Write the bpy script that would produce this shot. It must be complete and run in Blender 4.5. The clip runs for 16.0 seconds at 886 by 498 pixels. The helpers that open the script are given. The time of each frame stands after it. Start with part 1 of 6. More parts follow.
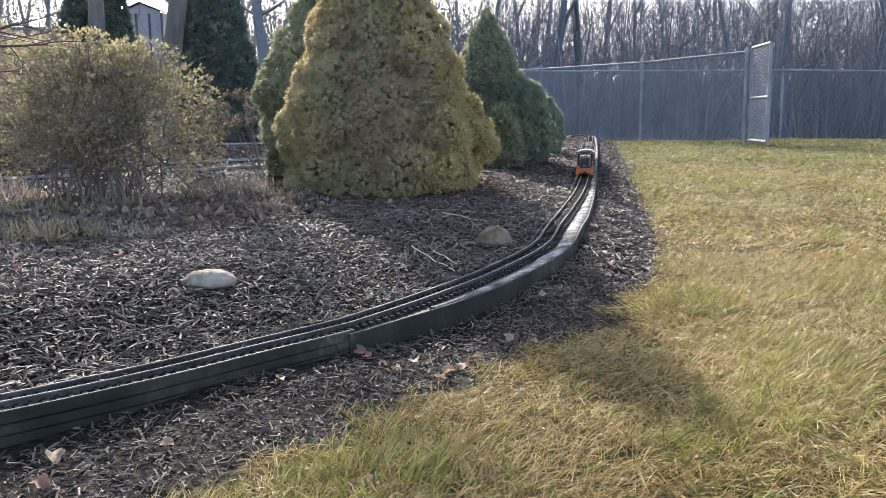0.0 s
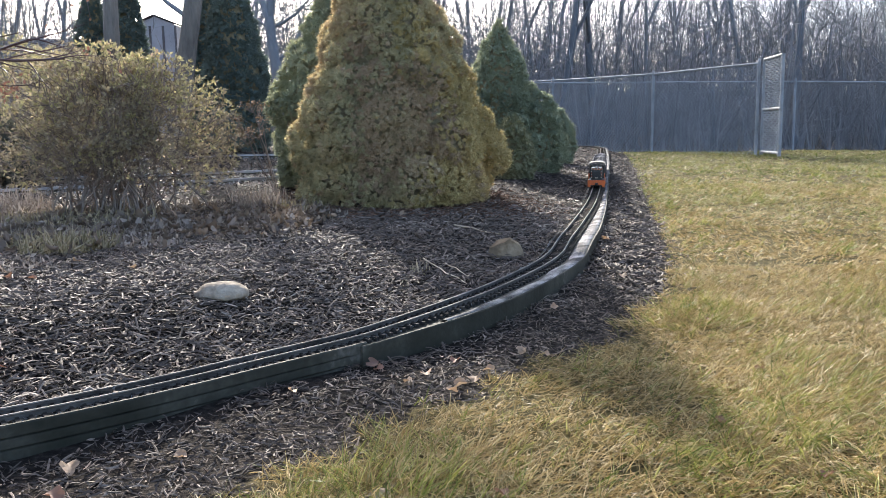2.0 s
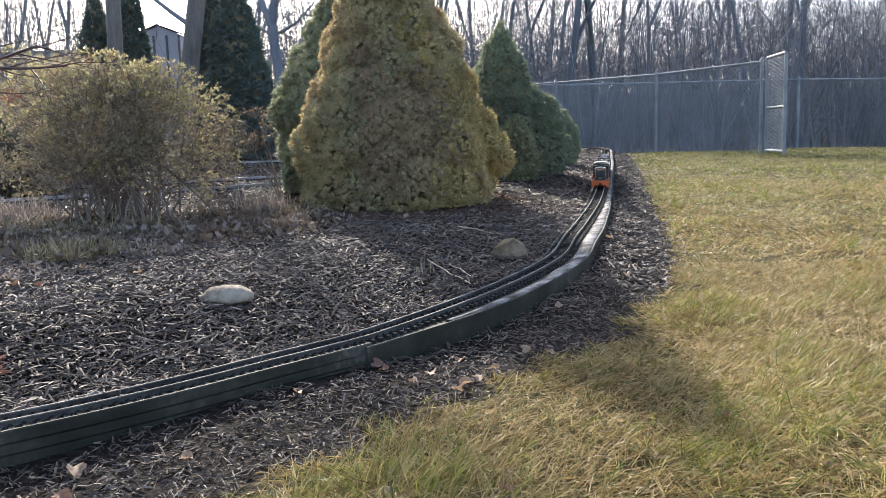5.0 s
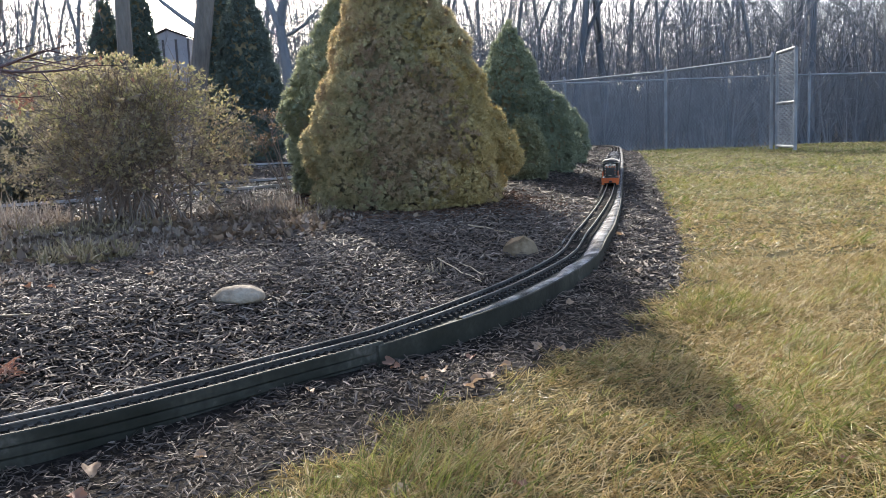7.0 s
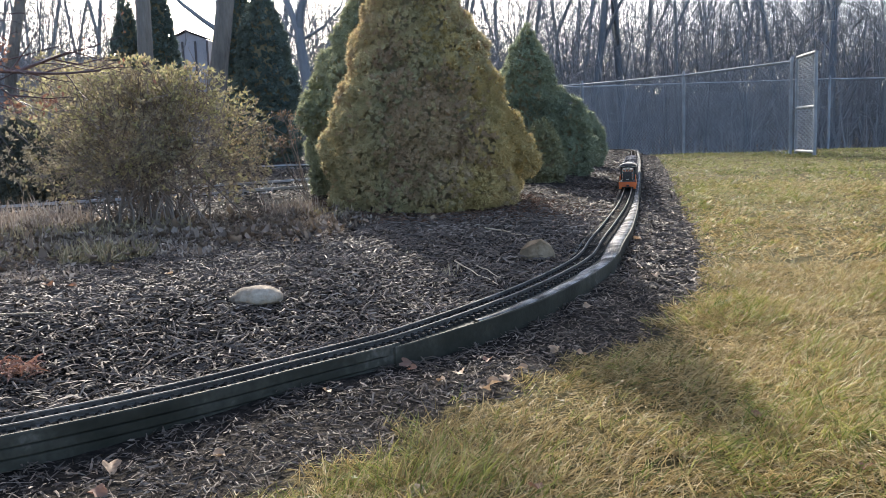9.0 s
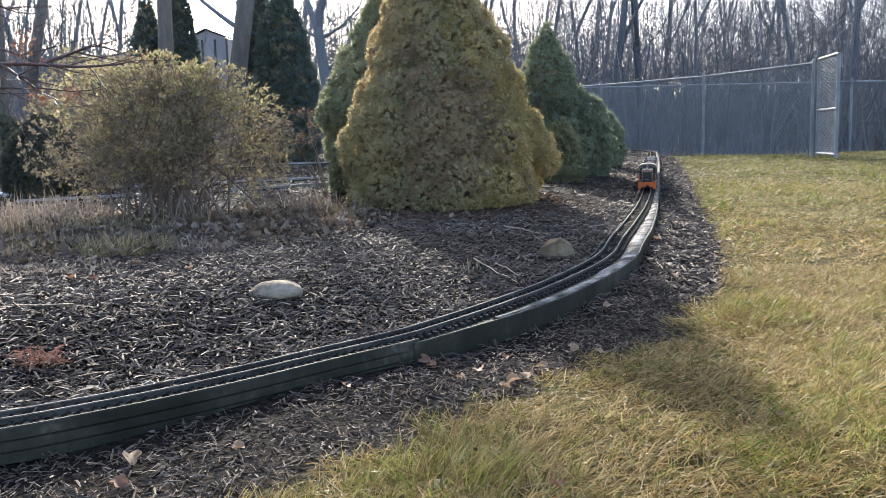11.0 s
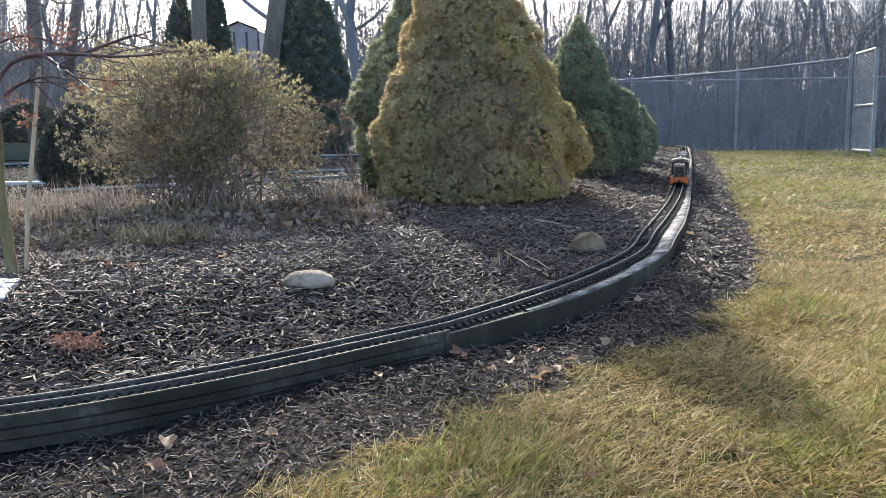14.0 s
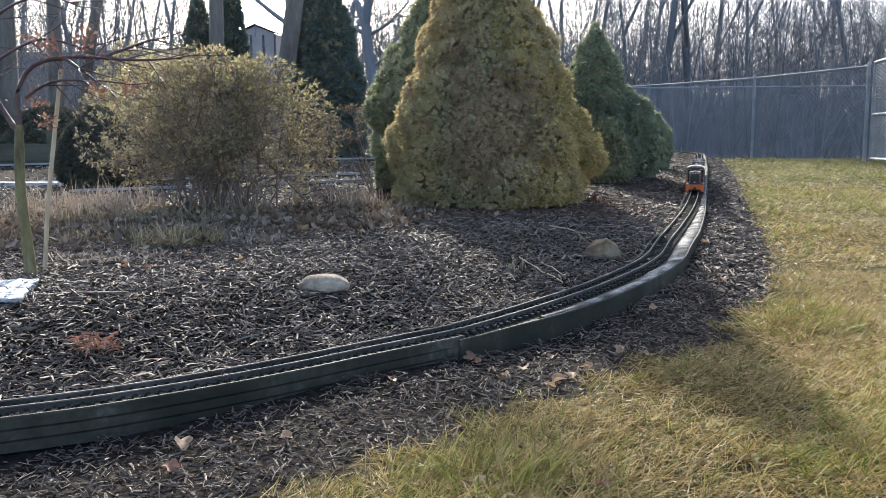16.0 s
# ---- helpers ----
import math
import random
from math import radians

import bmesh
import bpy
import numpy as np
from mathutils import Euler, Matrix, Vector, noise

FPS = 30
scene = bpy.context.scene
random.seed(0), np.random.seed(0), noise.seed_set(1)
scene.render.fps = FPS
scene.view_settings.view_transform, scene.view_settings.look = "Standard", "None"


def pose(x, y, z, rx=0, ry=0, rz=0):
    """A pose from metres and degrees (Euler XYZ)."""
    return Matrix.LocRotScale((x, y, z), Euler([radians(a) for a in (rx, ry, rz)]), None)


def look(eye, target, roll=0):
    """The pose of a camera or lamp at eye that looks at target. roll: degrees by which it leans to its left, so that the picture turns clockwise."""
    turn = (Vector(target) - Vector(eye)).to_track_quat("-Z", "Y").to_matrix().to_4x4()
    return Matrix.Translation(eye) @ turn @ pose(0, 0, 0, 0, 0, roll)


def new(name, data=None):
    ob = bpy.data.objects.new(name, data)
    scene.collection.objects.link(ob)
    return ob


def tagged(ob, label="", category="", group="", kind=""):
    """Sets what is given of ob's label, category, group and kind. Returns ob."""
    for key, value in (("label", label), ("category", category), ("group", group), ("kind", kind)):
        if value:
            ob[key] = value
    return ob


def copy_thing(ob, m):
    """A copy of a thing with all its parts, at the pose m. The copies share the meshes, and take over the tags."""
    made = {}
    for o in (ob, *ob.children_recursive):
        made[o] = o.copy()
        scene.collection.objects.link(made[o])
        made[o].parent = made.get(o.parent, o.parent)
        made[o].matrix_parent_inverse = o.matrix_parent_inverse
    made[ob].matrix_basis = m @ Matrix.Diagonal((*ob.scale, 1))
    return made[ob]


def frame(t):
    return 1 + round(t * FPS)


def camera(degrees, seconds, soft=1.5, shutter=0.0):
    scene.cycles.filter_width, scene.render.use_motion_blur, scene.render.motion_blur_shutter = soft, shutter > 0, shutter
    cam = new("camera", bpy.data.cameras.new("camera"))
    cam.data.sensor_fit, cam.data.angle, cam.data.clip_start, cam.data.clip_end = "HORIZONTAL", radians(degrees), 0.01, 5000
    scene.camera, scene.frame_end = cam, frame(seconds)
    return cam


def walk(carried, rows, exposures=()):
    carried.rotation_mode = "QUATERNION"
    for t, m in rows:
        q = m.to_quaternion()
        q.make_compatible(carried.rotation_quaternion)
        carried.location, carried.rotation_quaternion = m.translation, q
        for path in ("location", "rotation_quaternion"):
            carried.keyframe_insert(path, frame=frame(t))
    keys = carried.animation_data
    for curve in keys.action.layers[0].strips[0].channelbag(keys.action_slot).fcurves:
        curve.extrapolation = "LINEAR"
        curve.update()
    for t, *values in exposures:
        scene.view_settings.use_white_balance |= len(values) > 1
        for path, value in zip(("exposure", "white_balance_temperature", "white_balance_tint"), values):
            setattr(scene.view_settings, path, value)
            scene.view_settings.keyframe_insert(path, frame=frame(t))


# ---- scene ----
cam = camera(56.0, 16.0, soft=0.75)

PATH = [
    (0, pose(0.021, 0.018, 0.576, 81.213, 0.756, -0.121)),
    (0.5, pose(0.017, 0.016, 0.579, 81.436, 0.803, 0.030)),
    (1, pose(0.013, 0.017, 0.581, 81.673, 0.726, 0.256)),
    (1.5, pose(0.016, 0.017, 0.577, 81.836, 0.727, 0.472)),
    (2, pose(0.019, 0.014, 0.581, 81.976, 0.761, 0.649)),
    (2.5, pose(0.016, 0.018, 0.580, 82.117, 0.741, 0.840)),
    (3, pose(0.017, 0.017, 0.577, 82.252, 0.729, 0.939)),
    (3.5, pose(0.020, 0.010, 0.571, 82.332, 0.876, 0.928)),
    (4, pose(0.024, 0.010, 0.571, 82.318, 1.150, 0.884)),
    (6.5, pose(0.026, 0.007, 0.569, 82.273, 2.375, 1.288)),
    (7, pose(0.026, 0.007, 0.565, 82.329, 2.431, 1.565)),
    (7.5, pose(0.024, 0.007, 0.563, 82.378, 2.445, 1.912)),
    (8, pose(0.026, 0.005, 0.563, 82.441, 2.411, 2.213)),
    (8.5, pose(0.017, 0.003, 0.564, 82.483, 2.253, 2.472)),
    (9, pose(0.022, 0.000, 0.566, 82.553, 2.080, 2.698)),
    (11.5, pose(0.004, 0.007, 0.555, 82.598, 1.536, 4.182)),
    (12, pose(-0.002, 0.005, 0.555, 82.512, 1.467, 4.465)),
    (12.5, pose(-0.003, 0.004, 0.553, 82.489, 1.245, 4.728)),
    (13, pose(-0.001, 0.001, 0.553, 82.386, 1.109, 5.216)),
    (13.5, pose(0.002, 0.001, 0.553, 82.322, 1.134, 5.552)),
    (14, pose(0.000, 0.002, 0.552, 82.202, 1.128, 5.831)),
    (14.5, pose(0.002, 0.001, 0.559, 82.200, 1.100, 6.100)),
    (15, pose(0.003, 0.003, 0.559, 82.263, 0.954, 6.303)),
    (15.5, pose(-0.005, 0.003, 0.558, 82.386, 0.710, 6.543)),
    (16, pose(-0.004, -0.003, 0.556, 82.508, 0.588, 6.824)),
]
walk(cam, PATH, [(0.0, 2.10, 6200, 10), (4.0, 1.95, 6220, 10), (9.0, 1.85, 6240, 9), (12.5, 1.98, 6170, 8), (14.5, 1.92, 6170, 7), (15.0, 1.83, 6180, 7), (16.0, 1.83, 6180, 7)])


# ---- light ----
SUN_AZ = radians(-16)      # seen from the camera, left of straight ahead
SUN_EL = radians(29.5)
world = bpy.data.worlds.new("world")
scene.world = world
world.use_nodes = True
wn, wl = world.node_tree.nodes, world.node_tree.links
wn.clear()
sky = wn.new("ShaderNodeTexSky")
sky.sky_type = "NISHITA"
sky.sun_disc = False
sky.sun_elevation = SUN_EL
sky.sun_rotation = SUN_AZ
sky.air_density, sky.dust_density, sky.ozone_density = 0.72, 3.0, 0.6
bg = wn.new("ShaderNodeBackground")
bg.inputs["Strength"].default_value = 0.135
wo = wn.new("ShaderNodeOutputWorld")
wl.new(sky.outputs[0], bg.inputs[0])
wl.new(bg.outputs[0], wo.inputs[0])

sun_data = bpy.data.lights.new("sun", "SUN")
sun_data.energy, sun_data.angle, sun_data.color = 3.1, radians(1.6), (1.0, 0.915, 0.79)
sun = new("sun", sun_data)
to_sun = Vector((math.sin(SUN_AZ) * math.cos(SUN_EL), math.cos(SUN_AZ) * math.cos(SUN_EL), math.sin(SUN_EL)))
sun.matrix_world = look(to_sun * 50, (0, 0, 0))


# ---- materials ----
def ramp_node(nt, stops):
    r = nt.nodes.new("ShaderNodeValToRGB")
    el = r.color_ramp.elements
    while len(el) < len(stops):
        el.new(0.5)
    for e, (p, c) in zip(el, stops):
        e.position, e.color = p, (*c, 1)
    return r


def material(name, stops, scale=8.0, rough=0.8, bump=0.3, bump_scale=None, island=0.0, rand=0.0, through_light=0.0, metal=0.0,
             stretch=(1, 1, 1), spec=0.5, detail=6.0, rough_var=0.15, dist=0.01):
    """A surface: a colour ramp over two sizes of noise, mixed with a value for each island or object, with fine relief."""
    m = bpy.data.materials.new(name)
    m.use_nodes = True
    nt = m.node_tree
    n, l = nt.nodes, nt.links
    n.clear()
    out = n.new("ShaderNodeOutputMaterial")
    b = n.new("ShaderNodeBsdfPrincipled")
    tc = n.new("ShaderNodeTexCoord")
    mp = n.new("ShaderNodeMapping")
    mp.inputs["Scale"].default_value = stretch
    l.new(tc.outputs["Object"], mp.inputs[0])
    big = n.new("ShaderNodeTexNoise")
    big.inputs["Scale"].default_value, big.inputs["Detail"].default_value = scale, detail
    small = n.new("ShaderNodeTexNoise")
    small.inputs["Scale"].default_value, small.inputs["Detail"].default_value = bump_scale or scale * 9, 4
    l.new(mp.outputs[0], big.inputs["Vector"])
    l.new(mp.outputs[0], small.inputs["Vector"])
    mix = n.new("ShaderNodeMath")
    mix.operation = "MULTIPLY_ADD"
    l.new(small.outputs["Fac"], mix.inputs[0])
    mix.inputs[1].default_value = 0.5
    half = n.new("ShaderNodeMath")
    half.operation = "MULTIPLY_ADD"
    l.new(big.outputs["Fac"], half.inputs[0])
    half.inputs[1].default_value, half.inputs[2].default_value = 1.5, -0.5
    l.new(half.outputs[0], mix.inputs[2])
    value = mix.outputs[0]
    for weight, kind in ((island, "ShaderNodeNewGeometry"), (rand, "ShaderNodeObjectInfo")):
        if weight:
            g = n.new(kind)
            mx = n.new("ShaderNodeMix")
            mx.inputs[0].default_value = weight
            l.new(value, mx.inputs[2])
            l.new(g.outputs["Random Per Island" if kind.endswith("Geometry") else "Random"], mx.inputs[3])
            value = mx.outputs[0]
    r = ramp_node(nt, stops)
    l.new(value, r.inputs[0])
    l.new(r.outputs[0], b.inputs["Base Color"])
    rr = n.new("ShaderNodeMath")
    rr.operation = "MULTIPLY_ADD"
    rr.use_clamp = True
    l.new(small.outputs["Fac"], rr.inputs[0])
    rr.inputs[1].default_value, rr.inputs[2].default_value = rough_var * 2, rough - rough_var
    l.new(rr.outputs[0], b.inputs["Roughness"])
    b.inputs["Metallic"].default_value = metal
    b.inputs["Specular IOR Level"].default_value = spec
    if bump:
        bp = n.new("ShaderNodeBump")
        bp.inputs["Strength"].default_value, bp.inputs["Distance"].default_value = bump, dist
        l.new(small.outputs["Fac"], bp.inputs["Height"])
        l.new(bp.outputs[0], b.inputs["Normal"])
    if through_light:
        t = n.new("ShaderNodeBsdfTranslucent")
        l.new(r.outputs[0], t.inputs[0])
        ms = n.new("ShaderNodeMixShader")
        ms.inputs[0].default_value = through_light
        l.new(b.outputs[0], ms.inputs[1])
        l.new(t.outputs[0], ms.inputs[2])
        l.new(ms.outputs[0], out.inputs[0])
    else:
        l.new(b.outputs[0], out.inputs[0])
    return m


M = {}
M["mulch"] = material("mulch_chips", [(0.1, (0.040, 0.030, 0.022)), (0.42, (0.075, 0.056, 0.042)), (0.65, (0.118, 0.088, 0.066)), (0.8, (0.185, 0.142, 0.108)), (0.92, (0.32, 0.26, 0.205))],
                      scale=3, rough=0.68, bump=0.6, bump_scale=160, island=0.7, dist=0.002, spec=0.3)
M["grass"] = material("dormant_grass", [(0.14, (0.055, 0.050, 0.016)), (0.28, (0.145, 0.112, 0.038)), (0.40, (0.255, 0.180, 0.075)), (0.58, (0.365, 0.265, 0.118)), (0.76, (0.47, 0.375, 0.185)), (0.95, (0.60, 0.51, 0.32))],
                      scale=2.3, rough=0.55, bump=0, island=0.58, through_light=0.3, spec=0.3)
M["grass_fresh"] = material("fresh_grass", [(0.14, (0.06, 0.085, 0.014)), (0.40, (0.14, 0.16, 0.034)), (0.65, (0.25, 0.25, 0.065)), (0.95, (0.38, 0.355, 0.13))],
                      scale=1.9, rough=0.5, bump=0, island=0.7, through_light=0.35, spec=0.3)
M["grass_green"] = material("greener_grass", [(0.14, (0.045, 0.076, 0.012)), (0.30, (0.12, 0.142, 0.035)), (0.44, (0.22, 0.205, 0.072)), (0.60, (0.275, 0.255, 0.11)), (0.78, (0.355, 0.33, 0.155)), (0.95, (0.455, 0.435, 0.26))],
                      scale=1.5, rough=0.5, bump=0, island=0.5, through_light=0.3, spec=0.35)
M["litter"] = material("dry_leaf", [(0.0, (0.16, 0.09, 0.05)), (0.5, (0.30, 0.20, 0.12)), (1.0, (0.52, 0.44, 0.34))], scale=6, rough=0.7, island=0.6, bump=0.3, through_light=0.25)
M["drift"] = material("drifted_leaf", [(0.0, (0.085, 0.062, 0.044)), (0.5, (0.17, 0.128, 0.092)), (0.85, (0.27, 0.215, 0.165)), (1.0, (0.44, 0.38, 0.31))], scale=6, rough=0.75, island=0.7, bump=0.3, through_light=0.15)
M["rust"] = material("rusty_leaf", [(0.0, (0.09, 0.045, 0.03)), (0.5, (0.21, 0.11, 0.07)), (1.0, (0.38, 0.25, 0.17))], scale=6, rough=0.7, island=0.6, bump=0, through_light=0.25)
M["ember"] = material("orange_leaf", [(0.0, (0.13, 0.06, 0.04)), (0.5, (0.27, 0.135, 0.09)), (1.0, (0.44, 0.28, 0.19))], scale=6, rough=0.7, island=0.6, bump=0, through_light=0.2)
M["dust"] = material("pale_crushed_stone", [(0.30, (0.055, 0.052, 0.047)), (0.5, (0.17, 0.162, 0.15)), (0.75, (0.40, 0.385, 0.365))], scale=16, rough=0.9, bump=0.9, bump_scale=260, dist=0.004, spec=0.2)
M["straw"] = material("dry_stalk", [(0.0, (0.14, 0.108, 0.082)), (0.5, (0.28, 0.225, 0.175)), (1.0, (0.48, 0.41, 0.33))], scale=4, rough=0.7, island=0.7, bump=0, through_light=0.25)
M["tuftgreen"] = material("low_plant", [(0.0, (0.10, 0.085, 0.04)), (0.35, (0.22, 0.18, 0.09)), (0.65, (0.36, 0.285, 0.17)), (1.0, (0.48, 0.40, 0.27))], scale=4, rough=0.7, island=0.7, bump=0, through_light=0.12)
M["spruce_old"] = material("winter_burnt_spruce", [(0.2, (0.35, 0.32, 0.18)), (0.42, (0.46, 0.40, 0.215)), (0.6, (0.53, 0.435, 0.23)), (0.8, (0.52, 0.385, 0.225))],
                           scale=2.2, rough=0.7, island=0.06, bump=0, bump_scale=22, through_light=0.34, detail=3)
M["spruce_gold"] = material("yellowed_spruce", [(0.2, (0.36, 0.285, 0.12)), (0.5, (0.50, 0.39, 0.165)), (0.8, (0.58, 0.445, 0.20))], scale=3, rough=0.7, island=0.08, bump=0, bump_scale=22, through_light=0.26)
M["spruce_brown"] = material("browned_spruce", [(0.2, (0.33, 0.23, 0.145)), (0.5, (0.45, 0.33, 0.195)), (0.8, (0.52, 0.41, 0.24))], scale=4, rough=0.7, island=0.08, bump=0, bump_scale=22, through_light=0.3)
M["spruce_dark"] = material("deep_green_spruce", [(0.2, (0.165, 0.195, 0.13)), (0.5, (0.26, 0.285, 0.18)), (0.8, (0.34, 0.355, 0.22))], scale=2.6, rough=0.7, island=0.08, bump=0, bump_scale=22, through_light=0.34)
M["deadneedle"] = material("dead_inner_needles", [(0.2, (0.18, 0.155, 0.09)), (0.5, (0.28, 0.235, 0.14)), (0.8, (0.38, 0.31, 0.19))], scale=9, rough=0.9, bump=0.8, bump_scale=60, spec=0.1)
M["fallen_needle"] = material("fallen_needle", [(0.1, (0.07, 0.04, 0.026)), (0.5, (0.135, 0.075, 0.048)), (1.0, (0.24, 0.145, 0.095))], scale=6, rough=0.8, island=0.6, bump=0, spec=0.15)
M["juniper"] = material("juniper_needles", [(0.2, (0.16, 0.165, 0.085)), (0.5, (0.26, 0.255, 0.135)), (0.8, (0.36, 0.335, 0.19))], scale=3, rough=0.7, island=0.4, bump=0, through_light=0.3)
M["spruce_green"] = material("spruce_needles", [(0.2, (0.21, 0.225, 0.14)), (0.5, (0.33, 0.34, 0.20)), (0.8, (0.43, 0.42, 0.25)), (1.0, (0.48, 0.45, 0.27))],
                             scale=2.6, rough=0.7, island=0.08, bump=0, bump_scale=22, through_light=0.36)
M["arbor"] = material("arborvitae_foliage", [(0.2, (0.075, 0.105, 0.09)), (0.6, (0.135, 0.165, 0.135)), (1.0, (0.20, 0.225, 0.17))], scale=2, rough=0.75, island=0.1, bump=0, through_light=0.3)
M["shrubleaf"] = material("shrub_leaf", [(0.15, (0.20, 0.165, 0.095)), (0.4, (0.31, 0.28, 0.145)), (0.62, (0.43, 0.395, 0.19)), (0.85, (0.42, 0.31, 0.21))], scale=3, rough=0.55, island=0.6, bump=0, through_light=0.42, spec=0.3)
M["shrubdull"] = material("dull_shrub_leaf", [(0.15, (0.21, 0.175, 0.115)), (0.5, (0.33, 0.28, 0.18)), (0.85, (0.42, 0.35, 0.235))], scale=3, rough=0.65, island=0.5, bump=0, through_light=0.4, spec=0.2)
M["darkleaf"] = material("dark_leaf", [(0.1, (0.06, 0.065, 0.052)), (0.6, (0.125, 0.125, 0.092)), (1.0, (0.20, 0.175, 0.12))], scale=3, rough=0.7, island=0.2, bump=0, through_light=0.25, spec=0.2)
M["twig"] = material("twig_bark", [(0.2, (0.12, 0.092, 0.072)), (0.6, (0.22, 0.175, 0.14)), (1.0, (0.34, 0.28, 0.235))], scale=5, rough=0.8, island=0.5, bump=0)
M["bark"] = material("grey_bark", [(0.2, (0.085, 0.072, 0.06)), (0.55, (0.19, 0.165, 0.14)), (0.9, (0.30, 0.265, 0.225))], scale=5, rough=0.85, bump=0.8, bump_scale=38, stretch=(1, 1, 0.25), dist=0.02)
# bluish grey bark and brush, paler far twigs: haze put into the colour
M["woodsbark"] = material("hazed_bark", [(0.2, (0.10, 0.107, 0.118)), (0.6, (0.19, 0.20, 0.215)), (1.0, (0.30, 0.31, 0.325))], scale=2, rough=0.9, island=0.3, rand=0.3, bump=0.4, bump_scale=20, stretch=(1, 1, 0.3), spec=0.2)
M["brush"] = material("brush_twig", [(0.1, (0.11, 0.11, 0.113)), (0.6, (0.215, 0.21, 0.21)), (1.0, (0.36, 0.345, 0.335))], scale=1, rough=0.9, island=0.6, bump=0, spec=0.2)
M["fartwig"] = material("hazed_twig", [(0.1, (0.20, 0.20, 0.21)), (0.6, (0.31, 0.31, 0.32)), (1.0, (0.42, 0.41, 0.41))], scale=1, rough=0.9, island=0.6, bump=0, spec=0.2)
M["maplebark"] = material("young_bark", [(0.2, (0.10, 0.085, 0.045)), (0.5, (0.21, 0.18, 0.09)), (0.8, (0.31, 0.26, 0.15))], scale=14, rough=0.8, bump=0.6, stretch=(1, 1, 0.3), spec=0.15)
M["maplebranch"] = material("maple_branch", [(0.2, (0.035, 0.018, 0.018)), (0.6, (0.10, 0.055, 0.05)), (1.0, (0.25, 0.19, 0.18))], scale=9, rough=0.45, bump=0.2)
M["cane"] = material("bamboo_cane", [(0.2, (0.30, 0.21, 0.12)), (0.6, (0.46, 0.35, 0.22)), (1.0, (0.60, 0.50, 0.36))], scale=9, rough=0.5, bump=0.2, stretch=(1, 1, 0.2))
M["stone"] = material("field_stone", [(0.2, (0.15, 0.115, 0.082)), (0.5, (0.29, 0.235, 0.17)), (0.8, (0.42, 0.355, 0.27))], scale=14, rough=0.9, bump=0.7, bump_scale=90, dist=0.005, spec=0.2)
M["stone_tan"] = material("tan_field_stone", [(0.2, (0.09, 0.062, 0.038)), (0.5, (0.20, 0.145, 0.09)), (0.8, (0.33, 0.25, 0.165))], scale=11, rough=0.95, bump=0.9, bump_scale=60, dist=0.006, spec=0.1)
M["plank"] = material("black_plastic_lumber", [(0.2, (0.026, 0.026, 0.019)), (0.5, (0.041, 0.040, 0.030)), (0.7, (0.064, 0.061, 0.047)), (0.85, (0.13, 0.12, 0.098))], scale=7, rough=0.7, bump=0.5, bump_scale=70, dist=0.003, rough_var=0.16, spec=0.12)
M["tie"] = material("black_tie", [(0.2, (0.018, 0.016, 0.014)), (0.8, (0.046, 0.041, 0.035)), (1.0, (0.10, 0.09, 0.078))], scale=12, rough=0.85, rand=0.4, bump=0.2, spec=0.1)
M["rail"] = material("weathered_rail", [(0.2, (0.10, 0.088, 0.076)), (0.6, (0.18, 0.16, 0.14)), (1.0, (0.29, 0.26, 0.235))], scale=14, rough=0.75, bump=0.2, spec=0.15)
M["railside"] = material("dull_rail_side", [(0.2, (0.045, 0.040, 0.034)), (0.6, (0.085, 0.076, 0.066)), (1.0, (0.14, 0.125, 0.11))], scale=14, rough=0.85, bump=0.2, spec=0.12)
# paler, glossier steel for the back rails: sun glint put into the colour
M["bright_rail"] = material("glint_pale_rail", [(0.2, (0.22, 0.21, 0.20)), (0.8, (0.36, 0.345, 0.33)), (1.0, (0.5, 0.48, 0.46))], scale=9, rough=0.5, metal=0.6, bump=0.1)
M["galv"] = material("galvanised_steel", [(0.2, (0.185, 0.198, 0.208)), (0.6, (0.275, 0.288, 0.30)), (1.0, (0.37, 0.383, 0.395))], scale=5, rough=0.65, metal=0.1, bump=0.1)
M["orange"] = material("orange_paint", [(0.2, (0.50, 0.09, 0.015)), (0.8, (0.66, 0.14, 0.02)), (1.0, (0.7, 0.2, 0.05))], scale=20, rough=0.42, bump=0.05)
M["black"] = material("black_paint", [(0.2, (0.014, 0.014, 0.015)), (0.8, (0.03, 0.03, 0.03)), (1.0, (0.06, 0.058, 0.055))], scale=20, rough=0.45, bump=0.05)
M["hoodgrey"] = material("dull_dark_paint", [(0.2, (0.045, 0.042, 0.037)), (0.8, (0.075, 0.07, 0.062)), (1.0, (0.12, 0.112, 0.10))], scale=20, rough=0.55, bump=0.05, spec=0.3)
M["cream"] = material("cream_paint", [(0.2, (0.55, 0.48, 0.36)), (1.0, (0.7, 0.63, 0.5))], scale=20, rough=0.5, bump=0)
M["coal"] = material("coal_load", [(0.2, (0.012, 0.012, 0.013)), (0.8, (0.05, 0.05, 0.052)), (1.0, (0.12, 0.12, 0.12))], scale=30, rough=0.5, island=0.5, bump=0.6, bump_scale=120)
M["ballast"] = material("pale_gravel_load", [(0.2, (0.12, 0.11, 0.11)), (0.7, (0.34, 0.33, 0.32)), (1.0, (0.62, 0.61, 0.6))], scale=30, rough=0.7, island=0.6, bump=0.6, bump_scale=120)
M["carbody"] = material("grey_car_paint", [(0.2, (0.05, 0.045, 0.045)), (0.8, (0.09, 0.08, 0.08)), (1.0, (0.16, 0.15, 0.14))], scale=14, rough=0.5, bump=0.1)
